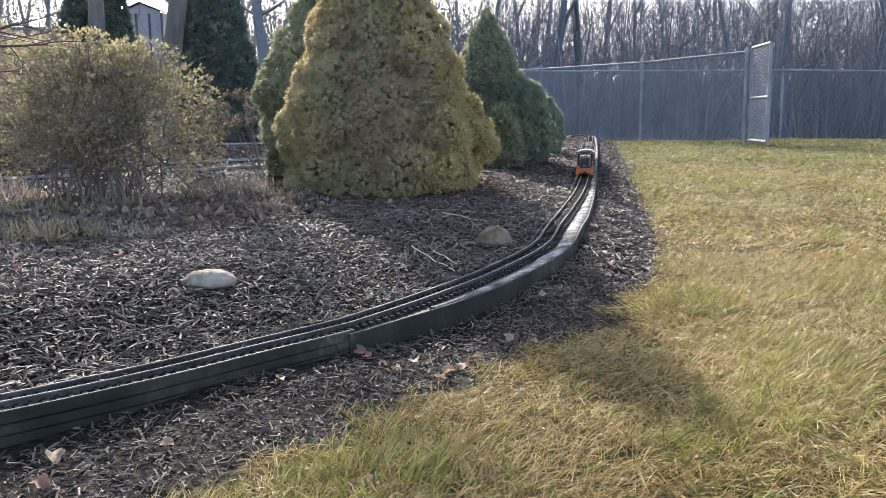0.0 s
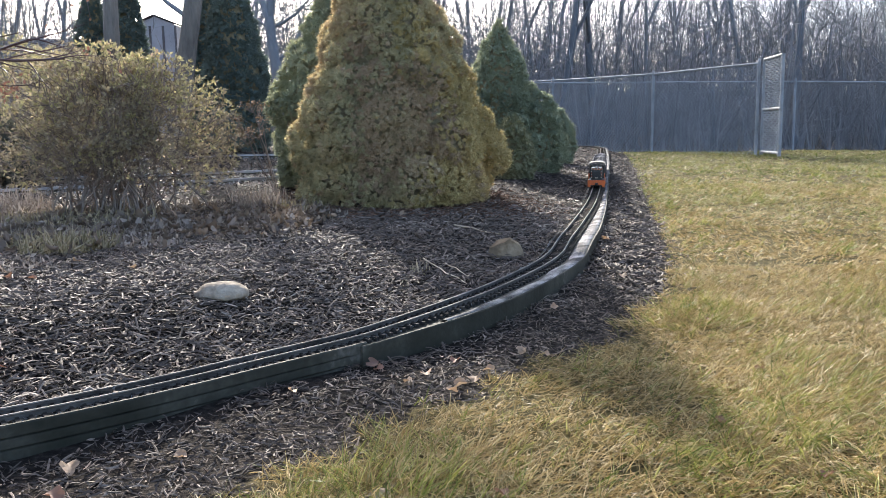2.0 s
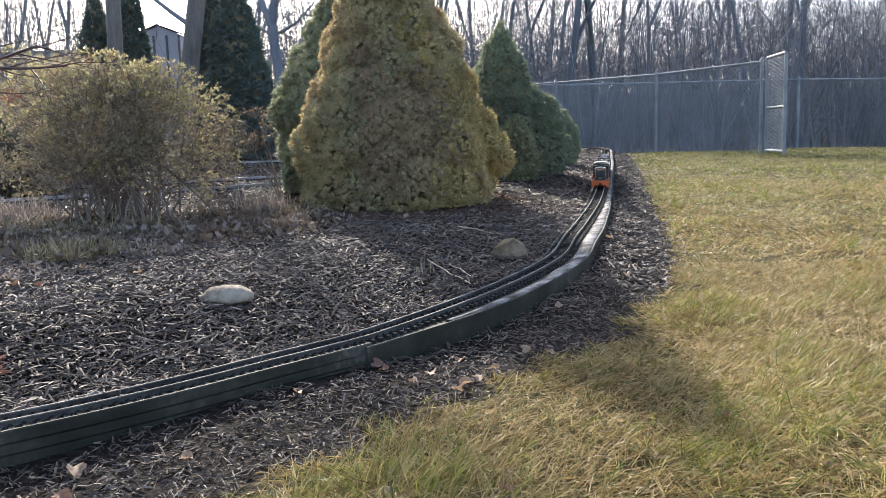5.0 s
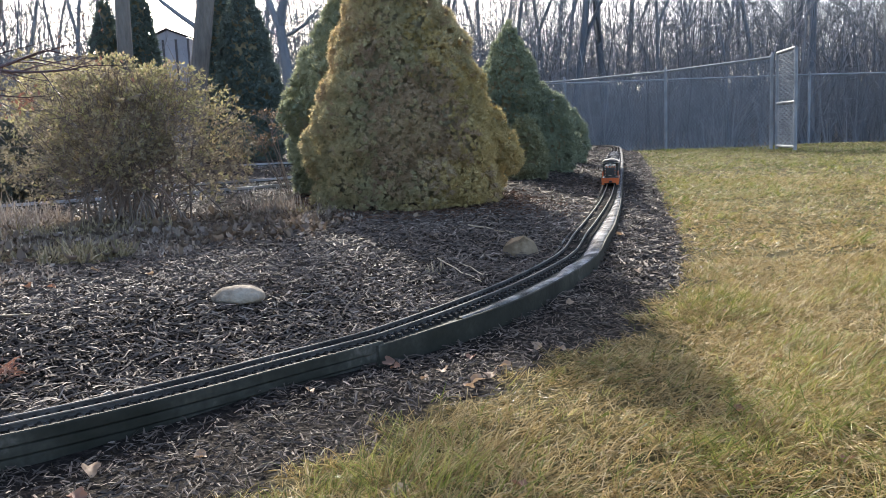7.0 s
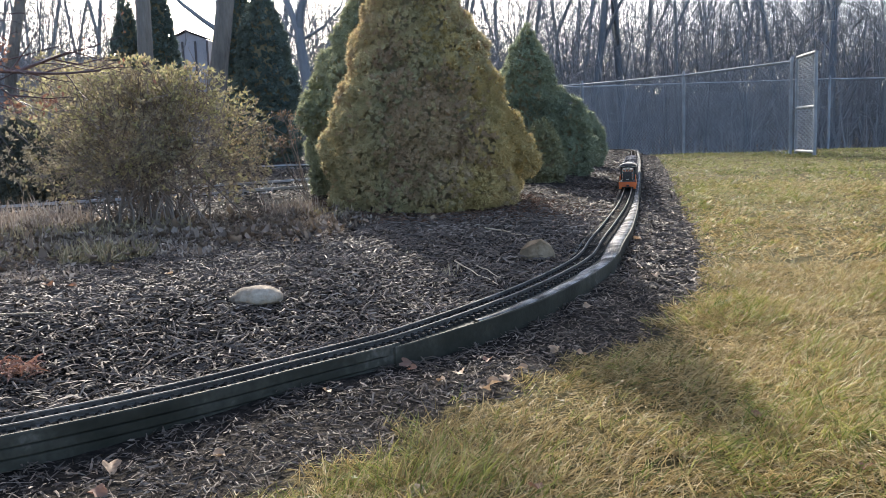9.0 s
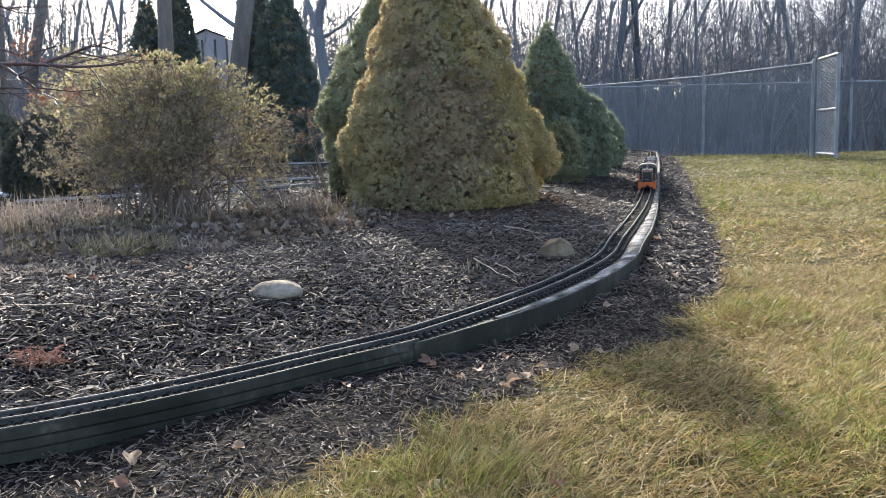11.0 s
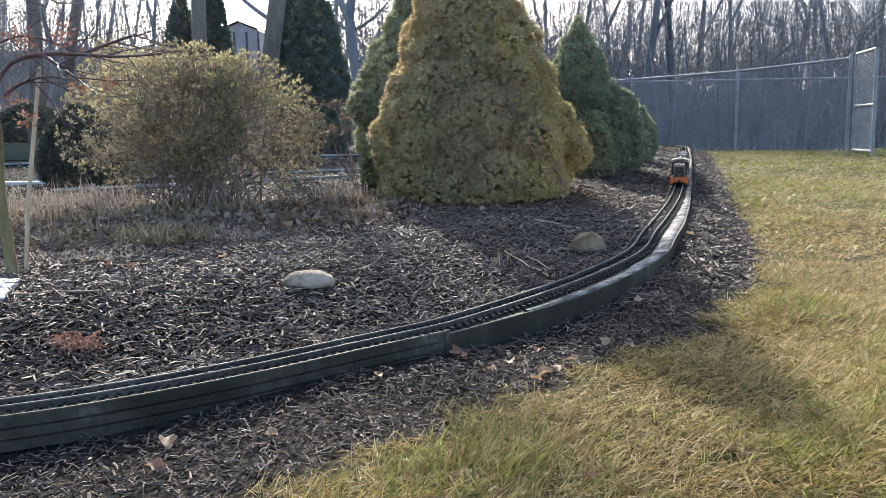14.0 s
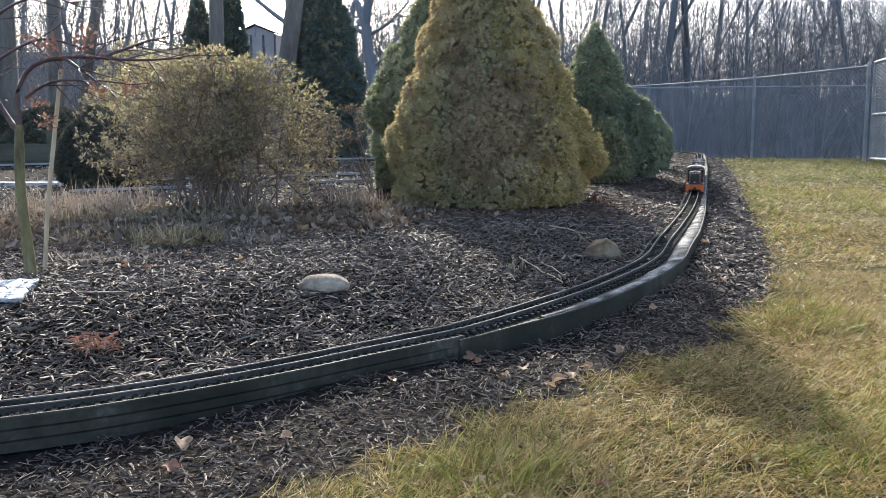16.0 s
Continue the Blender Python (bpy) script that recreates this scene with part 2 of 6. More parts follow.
M["timber"] = material("weathered_timber", [(0.2, (0.07, 0.066, 0.045)), (0.6, (0.12, 0.115, 0.08)), (1.0, (0.19, 0.175, 0.13))], scale=5, rough=0.85, bump=0.5, stretch=(0.2, 1, 1), spec=0.2)
M["pale"] = material("pale_sheet", [(0.25, (0.16, 0.163, 0.165)), (0.42, (0.44, 0.445, 0.45)), (0.9, (0.66, 0.66, 0.655))], scale=9, rough=0.75, bump=0.6, bump_scale=70, spec=0.25, stretch=(0.4, 1.6, 1))
M["siding"] = material("grey_siding", [(0.2, (0.24, 0.24, 0.26)), (0.8, (0.32, 0.32, 0.34)), (1.0, (0.38, 0.38, 0.40))], scale=1.5, rough=0.7, bump=0.1)
M["shingle"] = material("roof_shingle", [(0.2, (0.035, 0.03, 0.03)), (0.8, (0.07, 0.058, 0.055)), (1.0, (0.10, 0.09, 0.08))], scale=2, rough=0.95, bump=0.3, spec=0.1)
M["trimdark"] = material("dark_trim", [(0.2, (0.05, 0.045, 0.05)), (1.0, (0.10, 0.09, 0.09))], scale=3, rough=0.6, bump=0)
M["glass"] = material("cab_glass", [(0.2, (0.01, 0.012, 0.014)), (1.0, (0.02, 0.022, 0.025))], scale=3, rough=0.12, bump=0, rough_var=0.03)
M["lamp"] = material("headlight_lens", [(0.2, (0.6, 0.58, 0.5)), (1.0, (0.75, 0.73, 0.66))], scale=3, rough=0.1, bump=0, rough_var=0.03)


# ---- plan ----
def smooth(v, a, b):
    t = np.clip((np.asarray(v, float) - a) / (b - a), 0, 1)
    return t * t * (3 - 2 * t)


def spline(points, step):
    """Catmull-Rom curve through the points, sampled at about this step."""
    p = np.array(points, float)
    p = np.vstack([2 * p[0] - p[1], p, 2 * p[-1] - p[-2]])
    out = []
    for i in range(1, len(p) - 2):
        a, b, c, d = p[i - 1:i + 3]
        k = max(2, int(np.linalg.norm(c - b) / step))
        for t in np.arange(k) / k:
            out.append(0.5 * (2 * b + (c - a) * t + (2 * a - 5 * b + 4 * c - d) * t * t + (3 * b - a - 3 * c + d) * t ** 3))
    out.append(p[-2])
    out = np.array(out)
    s = np.r_[0, np.cumsum(np.linalg.norm(np.diff(out, axis=0), axis=1))]
    q = np.arange(0, s[-1], step)
    return np.stack([np.interp(q, s, out[:, i]) for i in range(out.shape[1])], 1)


TRACK = [(-3.4, 0.35), (-2.2, 0.72), (-1.5, 1.02), (-0.922, 1.318), (-0.769, 1.414), (-0.605, 1.548), (-0.418, 1.728), (-0.192, 1.944),
         (0.04, 2.215), (0.225, 2.515), (0.352, 2.79), (0.43, 3.087), (0.552, 3.57), (0.782, 4.576), (1.130, 6.368), (1.620, 9.0),
         (1.855, 10.35), (1.99, 11.3), (1.82, 12.0), (1.25, 12.45), (0.3, 12.7), (-2.0, 12.9)]
LINE = spline(TRACK, 0.022)
EDGE = spline([(-6, -0.6), (-2.6, 0.40), (-0.85, 0.91), (-0.43, 1.175), (-0.305, 1.342), (-0.171, 1.428), (-0.112, 1.591), (0.036, 1.707), (0.101, 1.82), (0.246, 1.987),
               (0.408, 2.123), (0.5, 2.358), (0.684, 2.647), (0.791, 3.034), (1.018, 4.091), (1.344, 5.826), (1.779, 8.1), (2.45, 12.0), (2.4, 13.6), (1.6, 15.0), (-3.0, 22.0)], 0.05)


def signed(line, x, y):
    """Distance from the line, positive to the left of its way."""
    x, y = np.atleast_1d(np.asarray(x, float)), np.atleast_1d(np.asarray(y, float))
    best, sgn = np.full(x.shape, 1e9), np.zeros(x.shape)
    a, b = line[:-1:2], line[1::2]
    n = min(len(a), len(b))
    for p, q in zip(a[:n], b[:n]):
        dx, dy = q - p
        d = (x - p[0]) ** 2 + (y - p[1]) ** 2
        s = dx * (y - p[1]) - dy * (x - p[0])
        near = d < best
        best[near], sgn[near] = d[near], s[near]
    return np.sqrt(best) * np.where(sgn >= 0, 1, -1)


def track_z(y):
    return np.interp(y, [0.9, 1.33, 1.65, 1.92, 2.2, 3.2, 9.4, 11.5], [0.090, 0.0966, 0.099, 0.107, 0.130, 0.18, 0.275, 0.345])


COARSE = LINE[::6]
EDGE_COARSE = EDGE[::2]


def ground(x, y, d=None):
    """Height of the ground: a lawn that rises gently, and a mulched mound inside the track."""
    x, y = np.atleast_1d(np.asarray(x, float)), np.atleast_1d(np.asarray(y, float))
    d = signed(COARSE, x, y) if d is None else d
    base = 0.02 * np.clip(y, -20, 12) - 0.022 * np.clip(y - 12.6, 0, 5) + (0.005 - 0.011 * smooth(y, 4, 11)) * np.clip(x, -20, 20) - 0.004 * smooth(-y, 0, 3)
    shelf = np.clip(track_z(y) - 0.014 - base, 0.03, 0.12)
    bed = shelf * smooth(d, -0.04, 0.045) + np.maximum(0.15 - shelf, 0) * smooth(d, 0.05, 0.6)
    drop = np.interp(y, [1.3, 1.65, 1.95, 2.4, 3.0], [0.068, 0.040, 0.050, 0.040, 0.042])
    far = np.clip(track_z(y) - drop - base, 0, 0.09) * smooth(d, -0.38, -0.09) * (1 - smooth(y, 12, 13.5)) * (1 - smooth(d, -0.04, 0.045)) * smooth(y, -0.5, 0.6)
    wave = 0.012 * np.sin(2.1 * x + 0.7 * y) * np.sin(1.3 * y - 0.6 * x + 1)
    hill = 2.3 * smooth(y, 16.5, 42) * smooth(x, -0.35 * y - 2, -0.2 * y + 2)
    return base + bed + far + wave + hill


def gz(x, y):
    return float(ground(x, y)[0])


# ---- mesh helpers ----
def np_mesh(name, v, f, mats=(), mat_index=None, flat=True):
    v, f = np.asarray(v, np.float32), np.asarray(f, np.int32)
    me = bpy.data.meshes.new(name)
    k = f.shape[1]
    me.vertices.add(len(v))
    me.vertices.foreach_set("co", v.ravel())
    me.loops.add(f.size)
    me.loops.foreach_set("vertex_index", f.ravel())
    me.polygons.add(len(f))
    me.polygons.foreach_set("loop_start", np.arange(len(f), dtype=np.int32) * k)
    if mat_index is not None:
        me.polygons.foreach_set("material_index", np.asarray(mat_index, np.int32))
    me.polygons.foreach_set("use_smooth", np.full(len(f), not flat))
    for m in mats:
        me.materials.append(m)
    me.update(calc_edges=True)
    return me


def part(name, mesh, mat, parent, label=""):
    """Links a mesh or a bmesh as one object under a thing or a part."""
    if isinstance(mesh, bmesh.types.BMesh):
        bm, mesh = mesh, bpy.data.meshes.new(name)
        bm.to_mesh(mesh)
        bm.free()
    if mat and not mesh.materials:
        mesh.materials.append(mat)
    ob = new(name, mesh)
    ob.parent = parent
    return tagged(ob, label)


def thing(name, label, category, at=(0, 0, 0), rz=0, group="", kind=""):
    ob = new(name)
    ob.matrix_basis = pose(*at, 0, 0, rz)
    return tagged(ob, label, category, group, kind)


def box(size, at=(0, 0, 0), bevel=0.0, bm=None, turn=None):
    own = bmesh.new()
    bmesh.ops.create_cube(own, size=1)
    bmesh.ops.scale(own, vec=size, verts=own.verts)
    if bevel:
        bmesh.ops.bevel(own, geom=own.edges[:], offset=bevel, segments=2, profile=0.6, affect="EDGES")
    if turn is not None:
        bmesh.ops.transform(own, matrix=turn, verts=own.verts)
    bmesh.ops.translate(own, vec=at, verts=own.verts)
    if bm is None:
        return own
    tmp = bpy.data.meshes.new("tmp")
    own.to_mesh(tmp)
    own.free()
    bm.from_mesh(tmp)
    bpy.data.meshes.remove(tmp)
    return bm


def rod(r, a, b, bm=None, seg=10, r2=None):
    a, b = Vector(a), Vector(b)
    own = bmesh.new()
    bmesh.ops.create_cone(own, cap_ends=True, segments=seg, radius1=r, radius2=r if r2 is None else r2, depth=(b - a).length)
    m = Matrix.Translation((a + b) / 2) @ (b - a).to_track_quat("Z", "Y").to_matrix().to_4x4()
    bmesh.ops.transform(own, matrix=m, verts=own.verts)
    if bm is None:
        return own
    tmp = bpy.data.meshes.new("tmp")
    own.to_mesh(tmp)
    own.free()
    bm.from_mesh(tmp)
    bpy.data.meshes.remove(tmp)
    return bm


def tubes(branches, sides=4):
    """Vertices and quads of tapered tubes: each branch is (points, radii)."""
    vs, fs, base = [], [], 0
    ang = np.arange(sides) * 2 * np.pi / sides
    for pts, rad in branches:
        pts, rad = np.asarray(pts, float), np.asarray(rad, float)
        tan = np.gradient(pts, axis=0)
        tan /= np.linalg.norm(tan, axis=1)[:, None] + 1e-9
        ref = np.where(np.abs(tan[:, 2:3]) > 0.9, np.array([[1.0, 0, 0]]), np.array([[0, 0, 1.0]]))
        u = np.cross(tan, ref)
        u /= np.linalg.norm(u, axis=1)[:, None] + 1e-9
        w = np.cross(tan, u)
        ring = pts[:, None] + rad[:, None, None] * (np.cos(ang)[None, :, None] * u[:, None] + np.sin(ang)[None, :, None] * w[:, None])
        vs.append(ring.reshape(-1, 3))
        n = len(pts)
        i, j = np.meshgrid(np.arange(n - 1), np.arange(sides), indexing="ij")
        a = base + i * sides + j
        b = base + i * sides + (j + 1) % sides
        fs.append(np.stack([a, b, b + sides, a + sides], -1).reshape(-1, 4))
        base += n * sides
    return np.vstack(vs), np.vstack(fs)


def blades(root, way, length, width, bend, rng, segments=2):
    """Thin tapering blades: root and way (n, 3), drooping by bend. Returns triangles."""
    n = len(root)
    side = np.cross(way, rng.normal(size=(n, 3)))
    side /= np.linalg.norm(side, axis=1)[:, None] + 1e-9
    side *= width[:, None] / 2
    mid = root + way * (length * 0.55)[:, None]
    tip = root + way * length[:, None] + np.array([0, 0, -1.0]) * (bend * length)[:, None]
    v = np.stack([root - side, root + side, mid - side * 0.8, mid + side * 0.8, tip], 1).reshape(-1, 3)
    k = np.arange(n)[:, None] * 5
    f = np.concatenate([k + [0, 1, 3], k + [0, 3, 2], k + [2, 3, 4]], 1).reshape(-1, 3)
    return v, f


def unit(a):
    return a / (np.linalg.norm(a, axis=-1, keepdims=True) + 1e-9)


def grow(rng, start, way, length, radius, level, out, spread=0.6, kids=(7, 6, 5), wander=0.10, up=0.05, shrink=0.55):
    """A branch with its side branches, appended to out as (points, radii)."""
    n = 7 if level > 1 else 5 if level else 4
    p, d = np.array(start, float), unit(np.array(way, float))
    pts = [p.copy()]
    for i in range(n - 1):
        d = unit(d + rng.normal(0, wander, 3) + np.array([0, 0, up]))
        p = p + d * length / (n - 1)
        pts.append(p.copy())
    pts = np.array(pts)
    out.append((pts, radius * np.linspace(1, 0.25 if level else 0.4, n)))
    if level <= 0:
        return
    for k in range(kids[min(level, len(kids)) - 1]):
        t = rng.uniform(0.28, 0.98) if level < len(kids) else rng.uniform(0.35, 0.98)
        i = min(int(t * (n - 1)), n - 2)
        f = t * (n - 1) - i
        q = pts[i] * (1 - f) + pts[i + 1] * f
        ax = unit(pts[i + 1] - pts[i])
        side = unit(np.cross(ax, rng.normal(size=3)))
        a = rng.uniform(0.5, 1.2) * spread
        grow(rng, q, ax * math.cos(a) + side * math.sin(a), length * shrink * rng.uniform(0.6, 1.15) * (1.15 - 0.5 * t), radius * (1 - 0.65 * t) * 0.55, level - 1, out, spread, kids, wander * 1.2, up, shrink)


# ---- the ground ----
def axis(fine_a, fine_b, step, lo, hi):
    a = list(np.arange(fine_a, fine_b, step))
    s, x = step, fine_b
    while x < hi:
        a.append(x)
        s = min(s * 1.12, 12)
        x += s
    a.append(hi)
    s, x = step, fine_a
    while x > lo:
        s = min(s * 1.12, 12)
        x -= s
        a.append(max(x, lo))
    return np.unique(np.array(a))


def build_ground():
    gx, gy = axis(-2.6, 3.2, 0.05, -300, 300), axis(0.6, 12.6, 0.06, -60, 500)
    X, Y = np.meshgrid(gx, gy)
    x, y = X.ravel(), Y.ravel()
    d = signed(COARSE, x, y)
    z = ground(x, y, d)
    w, h = len(gx), len(gy)
    i, j = np.meshgrid(np.arange(h - 1), np.arange(w - 1), indexing="ij")
    a = (i * w + j).ravel()
    me = np_mesh("ground", np.stack([x, y, z], 1), np.stack([a, a + 1, a + w + 1, a + w], 1), flat=False)
    # how far inside the lawn, and past the fence
    e = -signed(EDGE_COARSE, x, y)
    at = me.attributes.new("lawn", "FLOAT", "POINT")
    at.data.foreach_set("value", np.clip(e, -1, 1).astype(np.float32))
    wood = me.attributes.new("woods", "FLOAT", "POINT")
    wood.data.foreach_set("value", smooth(y + 0.25 * np.abs(x - 4), 13.2, 15.5).astype(np.float32))
    m = bpy.data.materials.new("earth")
    m.use_nodes = True
    nt = m.node_tree
    n, l = nt.nodes, nt.links
    b = n["Principled BSDF"]
    tc = n.new("ShaderNodeTexCoord")
    big, small = n.new("ShaderNodeTexNoise"), n.new("ShaderNodeTexNoise")
    big.inputs["Scale"].default_value, big.inputs["Detail"].default_value = 6.0, 8
    small.inputs["Scale"].default_value, small.inputs["Detail"].default_value = 55, 6
    for t in (big, small):
        l.new(tc.outputs["Object"], t.inputs["Vector"])
    soil = ramp_node(nt, [(0.3, (0.009, 0.0075, 0.006)), (0.5, (0.020, 0.016, 0.0125)), (0.7, (0.046, 0.037, 0.029))])
    turf = ramp_node(nt, [(0.32, (0.026, 0.022, 0.009)), (0.48, (0.066, 0.054, 0.021)), (0.66, (0.135, 0.106, 0.042))])
    leafy = ramp_node(nt, [(0.35, (0.06, 0.055, 0.053)), (0.55, (0.13, 0.115, 0.105)), (0.7, (0.23, 0.195, 0.17))])
    l.new(small.outputs["Fac"], soil.inputs[0])
    l.new(small.outputs["Fac"], leafy.inputs[0])
    av = n.new("ShaderNodeMath")
    av.operation = "MULTIPLY_ADD"
    av.inputs[1].default_value = 0.5
    hv = n.new("ShaderNodeMath")
    hv.operation = "MULTIPLY"
    hv.inputs[1].default_value = 0.5
    l.new(small.outputs["Fac"], hv.inputs[0])
    l.new(big.outputs["Fac"], av.inputs[0])
    l.new(hv.outputs[0], av.inputs[2])
    l.new(av.outputs[0], turf.inputs[0])
    lawn = n.new("ShaderNodeAttribute")
    lawn.attribute_name = "lawn"
    wd = n.new("ShaderNodeAttribute")
    wd.attribute_name = "woods"
    jit = n.new("ShaderNodeMath")
    jit.operation = "MULTIPLY_ADD"
    jit.inputs[1].default_value = 0.22
    l.new(small.outputs["Fac"], jit.inputs[0])
    l.new(lawn.outputs["Fac"], jit.inputs[2])
    st = n.new("ShaderNodeMapRange")
    st.inputs[1].default_value, st.inputs[2].default_value = 0.13, 0.21
    l.new(jit.outputs[0], st.inputs[0])
    m1, m2 = n.new("ShaderNodeMix"), n.new("ShaderNodeMix")
    for q in (m1, m2):
        q.data_type = "RGBA"
    l.new(st.outputs[0], m1.inputs[0])
    l.new(soil.outputs[0], m1.inputs[6])
    l.new(turf.outputs[0], m1.inputs[7])
    l.new(wd.outputs["Fac"], m2.inputs[0])
    l.new(m1.outputs[2], m2.inputs[6])
    l.new(leafy.outputs[0], m2.inputs[7])
    l.new(m2.outputs[2], b.inputs["Base Color"])
    b.inputs["Roughness"].default_value = 1.0
    b.inputs["Specular IOR Level"].default_value = 0.1
    bp = n.new("ShaderNodeBump")
    bp.inputs["Strength"].default_value, bp.inputs["Distance"].default_value = 0.8, 0.02
    l.new(small.outputs["Fac"], bp.inputs["Height"])
    l.new(bp.outputs[0], b.inputs["Normal"])
    me.materials.append(m)
    tagged(new("ground", me), "gently rising yard of dark mulched bed and dormant lawn", "ground", kind="structure")


build_ground()
rng = np.random.default_rng(7)


def scatter(n, x0, x1, y0, y1, keep):
    x, y = rng.uniform(x0, x1, n), rng.uniform(y0, y1, n)
    k = keep(x, y)
    return x[k], y[k]


# ---- mulch ----
def build_mulch():
    vs, fs, base = [], [], 0
    for n, box4, size in ((46000, (-1.7, 1.0, 0.85, 2.7), 0.98), (26000, (-2.6, 1.5, 2.7, 4.3), 1.2), (15000, (-4.2, 2.2, 4.3, 8.5), 1.6), (4500, (0.6, 2.3, 4.0, 8.5), 1.3), (5000, (-5.5, 2.8, 8.5, 13), 2.0), (2500, (1.2, 2.8, 8.0, 12.5), 1.5), (7000, (-6.0, -1.6, -0.5, 2.8), 1.5), (4000, (-6.0, -2.4, 2.6, 8.5), 1.7)):
        x, y = scatter(n, *box4, lambda x, y: (signed(EDGE_COARSE, x, y) > rng.normal(-0.01, 0.05, len(x))))
        d = signed(COARSE, x, y)
        k = (d > 0.07) | ((d < -0.11) & (rng.uniform(0, 1, len(d)) < np.where(y > 2.6, 0.95, 0.75)))
        x, y, d = x[k], y[k], d[k]
        c = len(x)
        length = rng.gamma(3.0, 0.0085, c) * size + 0.006
        less = np.where((d < 0) & (y < 2.6), 0.66, 1.0)
        size, length = size * less, length * less
        wid = rng.uniform(0.0022, 0.0064, c) * size
        thick = wid * rng.uniform(0.25, 0.6, c)
        yaw, tilt = rng.uniform(0, 2 * np.pi, c), rng.normal(0.06, 0.26, c)
        ax = np.stack([np.cos(yaw) * np.cos(tilt), np.sin(yaw) * np.cos(tilt), np.sin(tilt)], 1)
        side = unit(np.cross(ax, np.stack([rng.normal(0, 0.35, c), rng.normal(0, 0.35, c), np.ones(c)], 1)))
        nor = np.cross(side, ax)
        pos = np.stack([x, y, ground(x, y, d) + rng.uniform(0.0, 0.011, c)], 1)
        a, b = ax * length[:, None] / 2, side * wid[:, None] / 2
        t = nor * thick[:, None]
        taper = rng.uniform(0.35, 1.0, c)[:, None]
        bow = nor * (rng.normal(0, 0.08, c) * length)[:, None]
        v = np.stack([pos - a - b, pos - a + b, pos - a * 0.9 + t, pos + bow - b * 1.1, pos + bow + b * 1.1, pos + bow + t * 1.2,
                      pos + a - b * taper, pos + a + b * taper, pos + a * 0.9 + t * taper], 1).reshape(-1, 3)
        q = np.arange(c)[:, None] * 9 + base
        tri = [[1, 2, 5], [1, 5, 4], [2, 0, 3], [2, 3, 5], [4, 5, 8], [4, 8, 7], [5, 3, 6], [5, 6, 8]]
        fs.append(np.concatenate([q + r for r in tri], 1).reshape(-1, 3))
        vs.append(v)
        base += len(v)
    # finer crumbs between the shreds
    for n, box4, size in ((38000, (-1.7, 1.0, 0.85, 2.7), 1.15), (22000, (-2.6, 1.5, 2.7, 4.3), 1.6)):
        x, y = scatter(n, *box4, lambda x, y: (signed(EDGE_COARSE, x, y) > rng.normal(-0.03, 0.05, len(x))))
        d = signed(COARSE, x, y)
        k = (d > 0.062) | ((d < -0.09) & (rng.uniform(0, 1, len(d)) < 0.4))
        x, y, d = x[k], y[k], d[k]
        c = len(x)
        yaw = rng.uniform(0, 2 * np.pi, c)
        a = np.stack([np.cos(yaw), np.sin(yaw), rng.normal(0.05, 0.4, c)], 1) * (rng.uniform(0.003, 0.011, c) * size)[:, None]
        b = np.stack([-np.sin(yaw), np.cos(yaw), rng.normal(0, 0.5, c)], 1) * (rng.uniform(0.0010, 0.0024, c) * size)[:, None]
        pos = np.stack([x, y, ground(x, y, d) + rng.uniform(0.0, 0.007, c)], 1)
        up = np.stack([np.zeros(c), np.zeros(c), rng.uniform(0.0008, 0.002, c) * size], 1)
        vs.append(np.stack([pos - a, pos - b, pos + a, pos + b, pos + up], 1).reshape(-1, 3))
        q = np.arange(c)[:, None] * 5 + base
        fs.append(np.concatenate([q + r for r in ([0, 1, 4], [1, 2, 4], [2, 3, 4], [3, 0, 4])], 1).reshape(-1, 3))
        base += c * 5
    tagged(new("mulch", np_mesh("mulch", np.vstack(vs), np.vstack(fs), [M["mulch"]])), "dark shredded bark mulch covering the planting bed", "mulch", kind="stuff")


build_mulch()


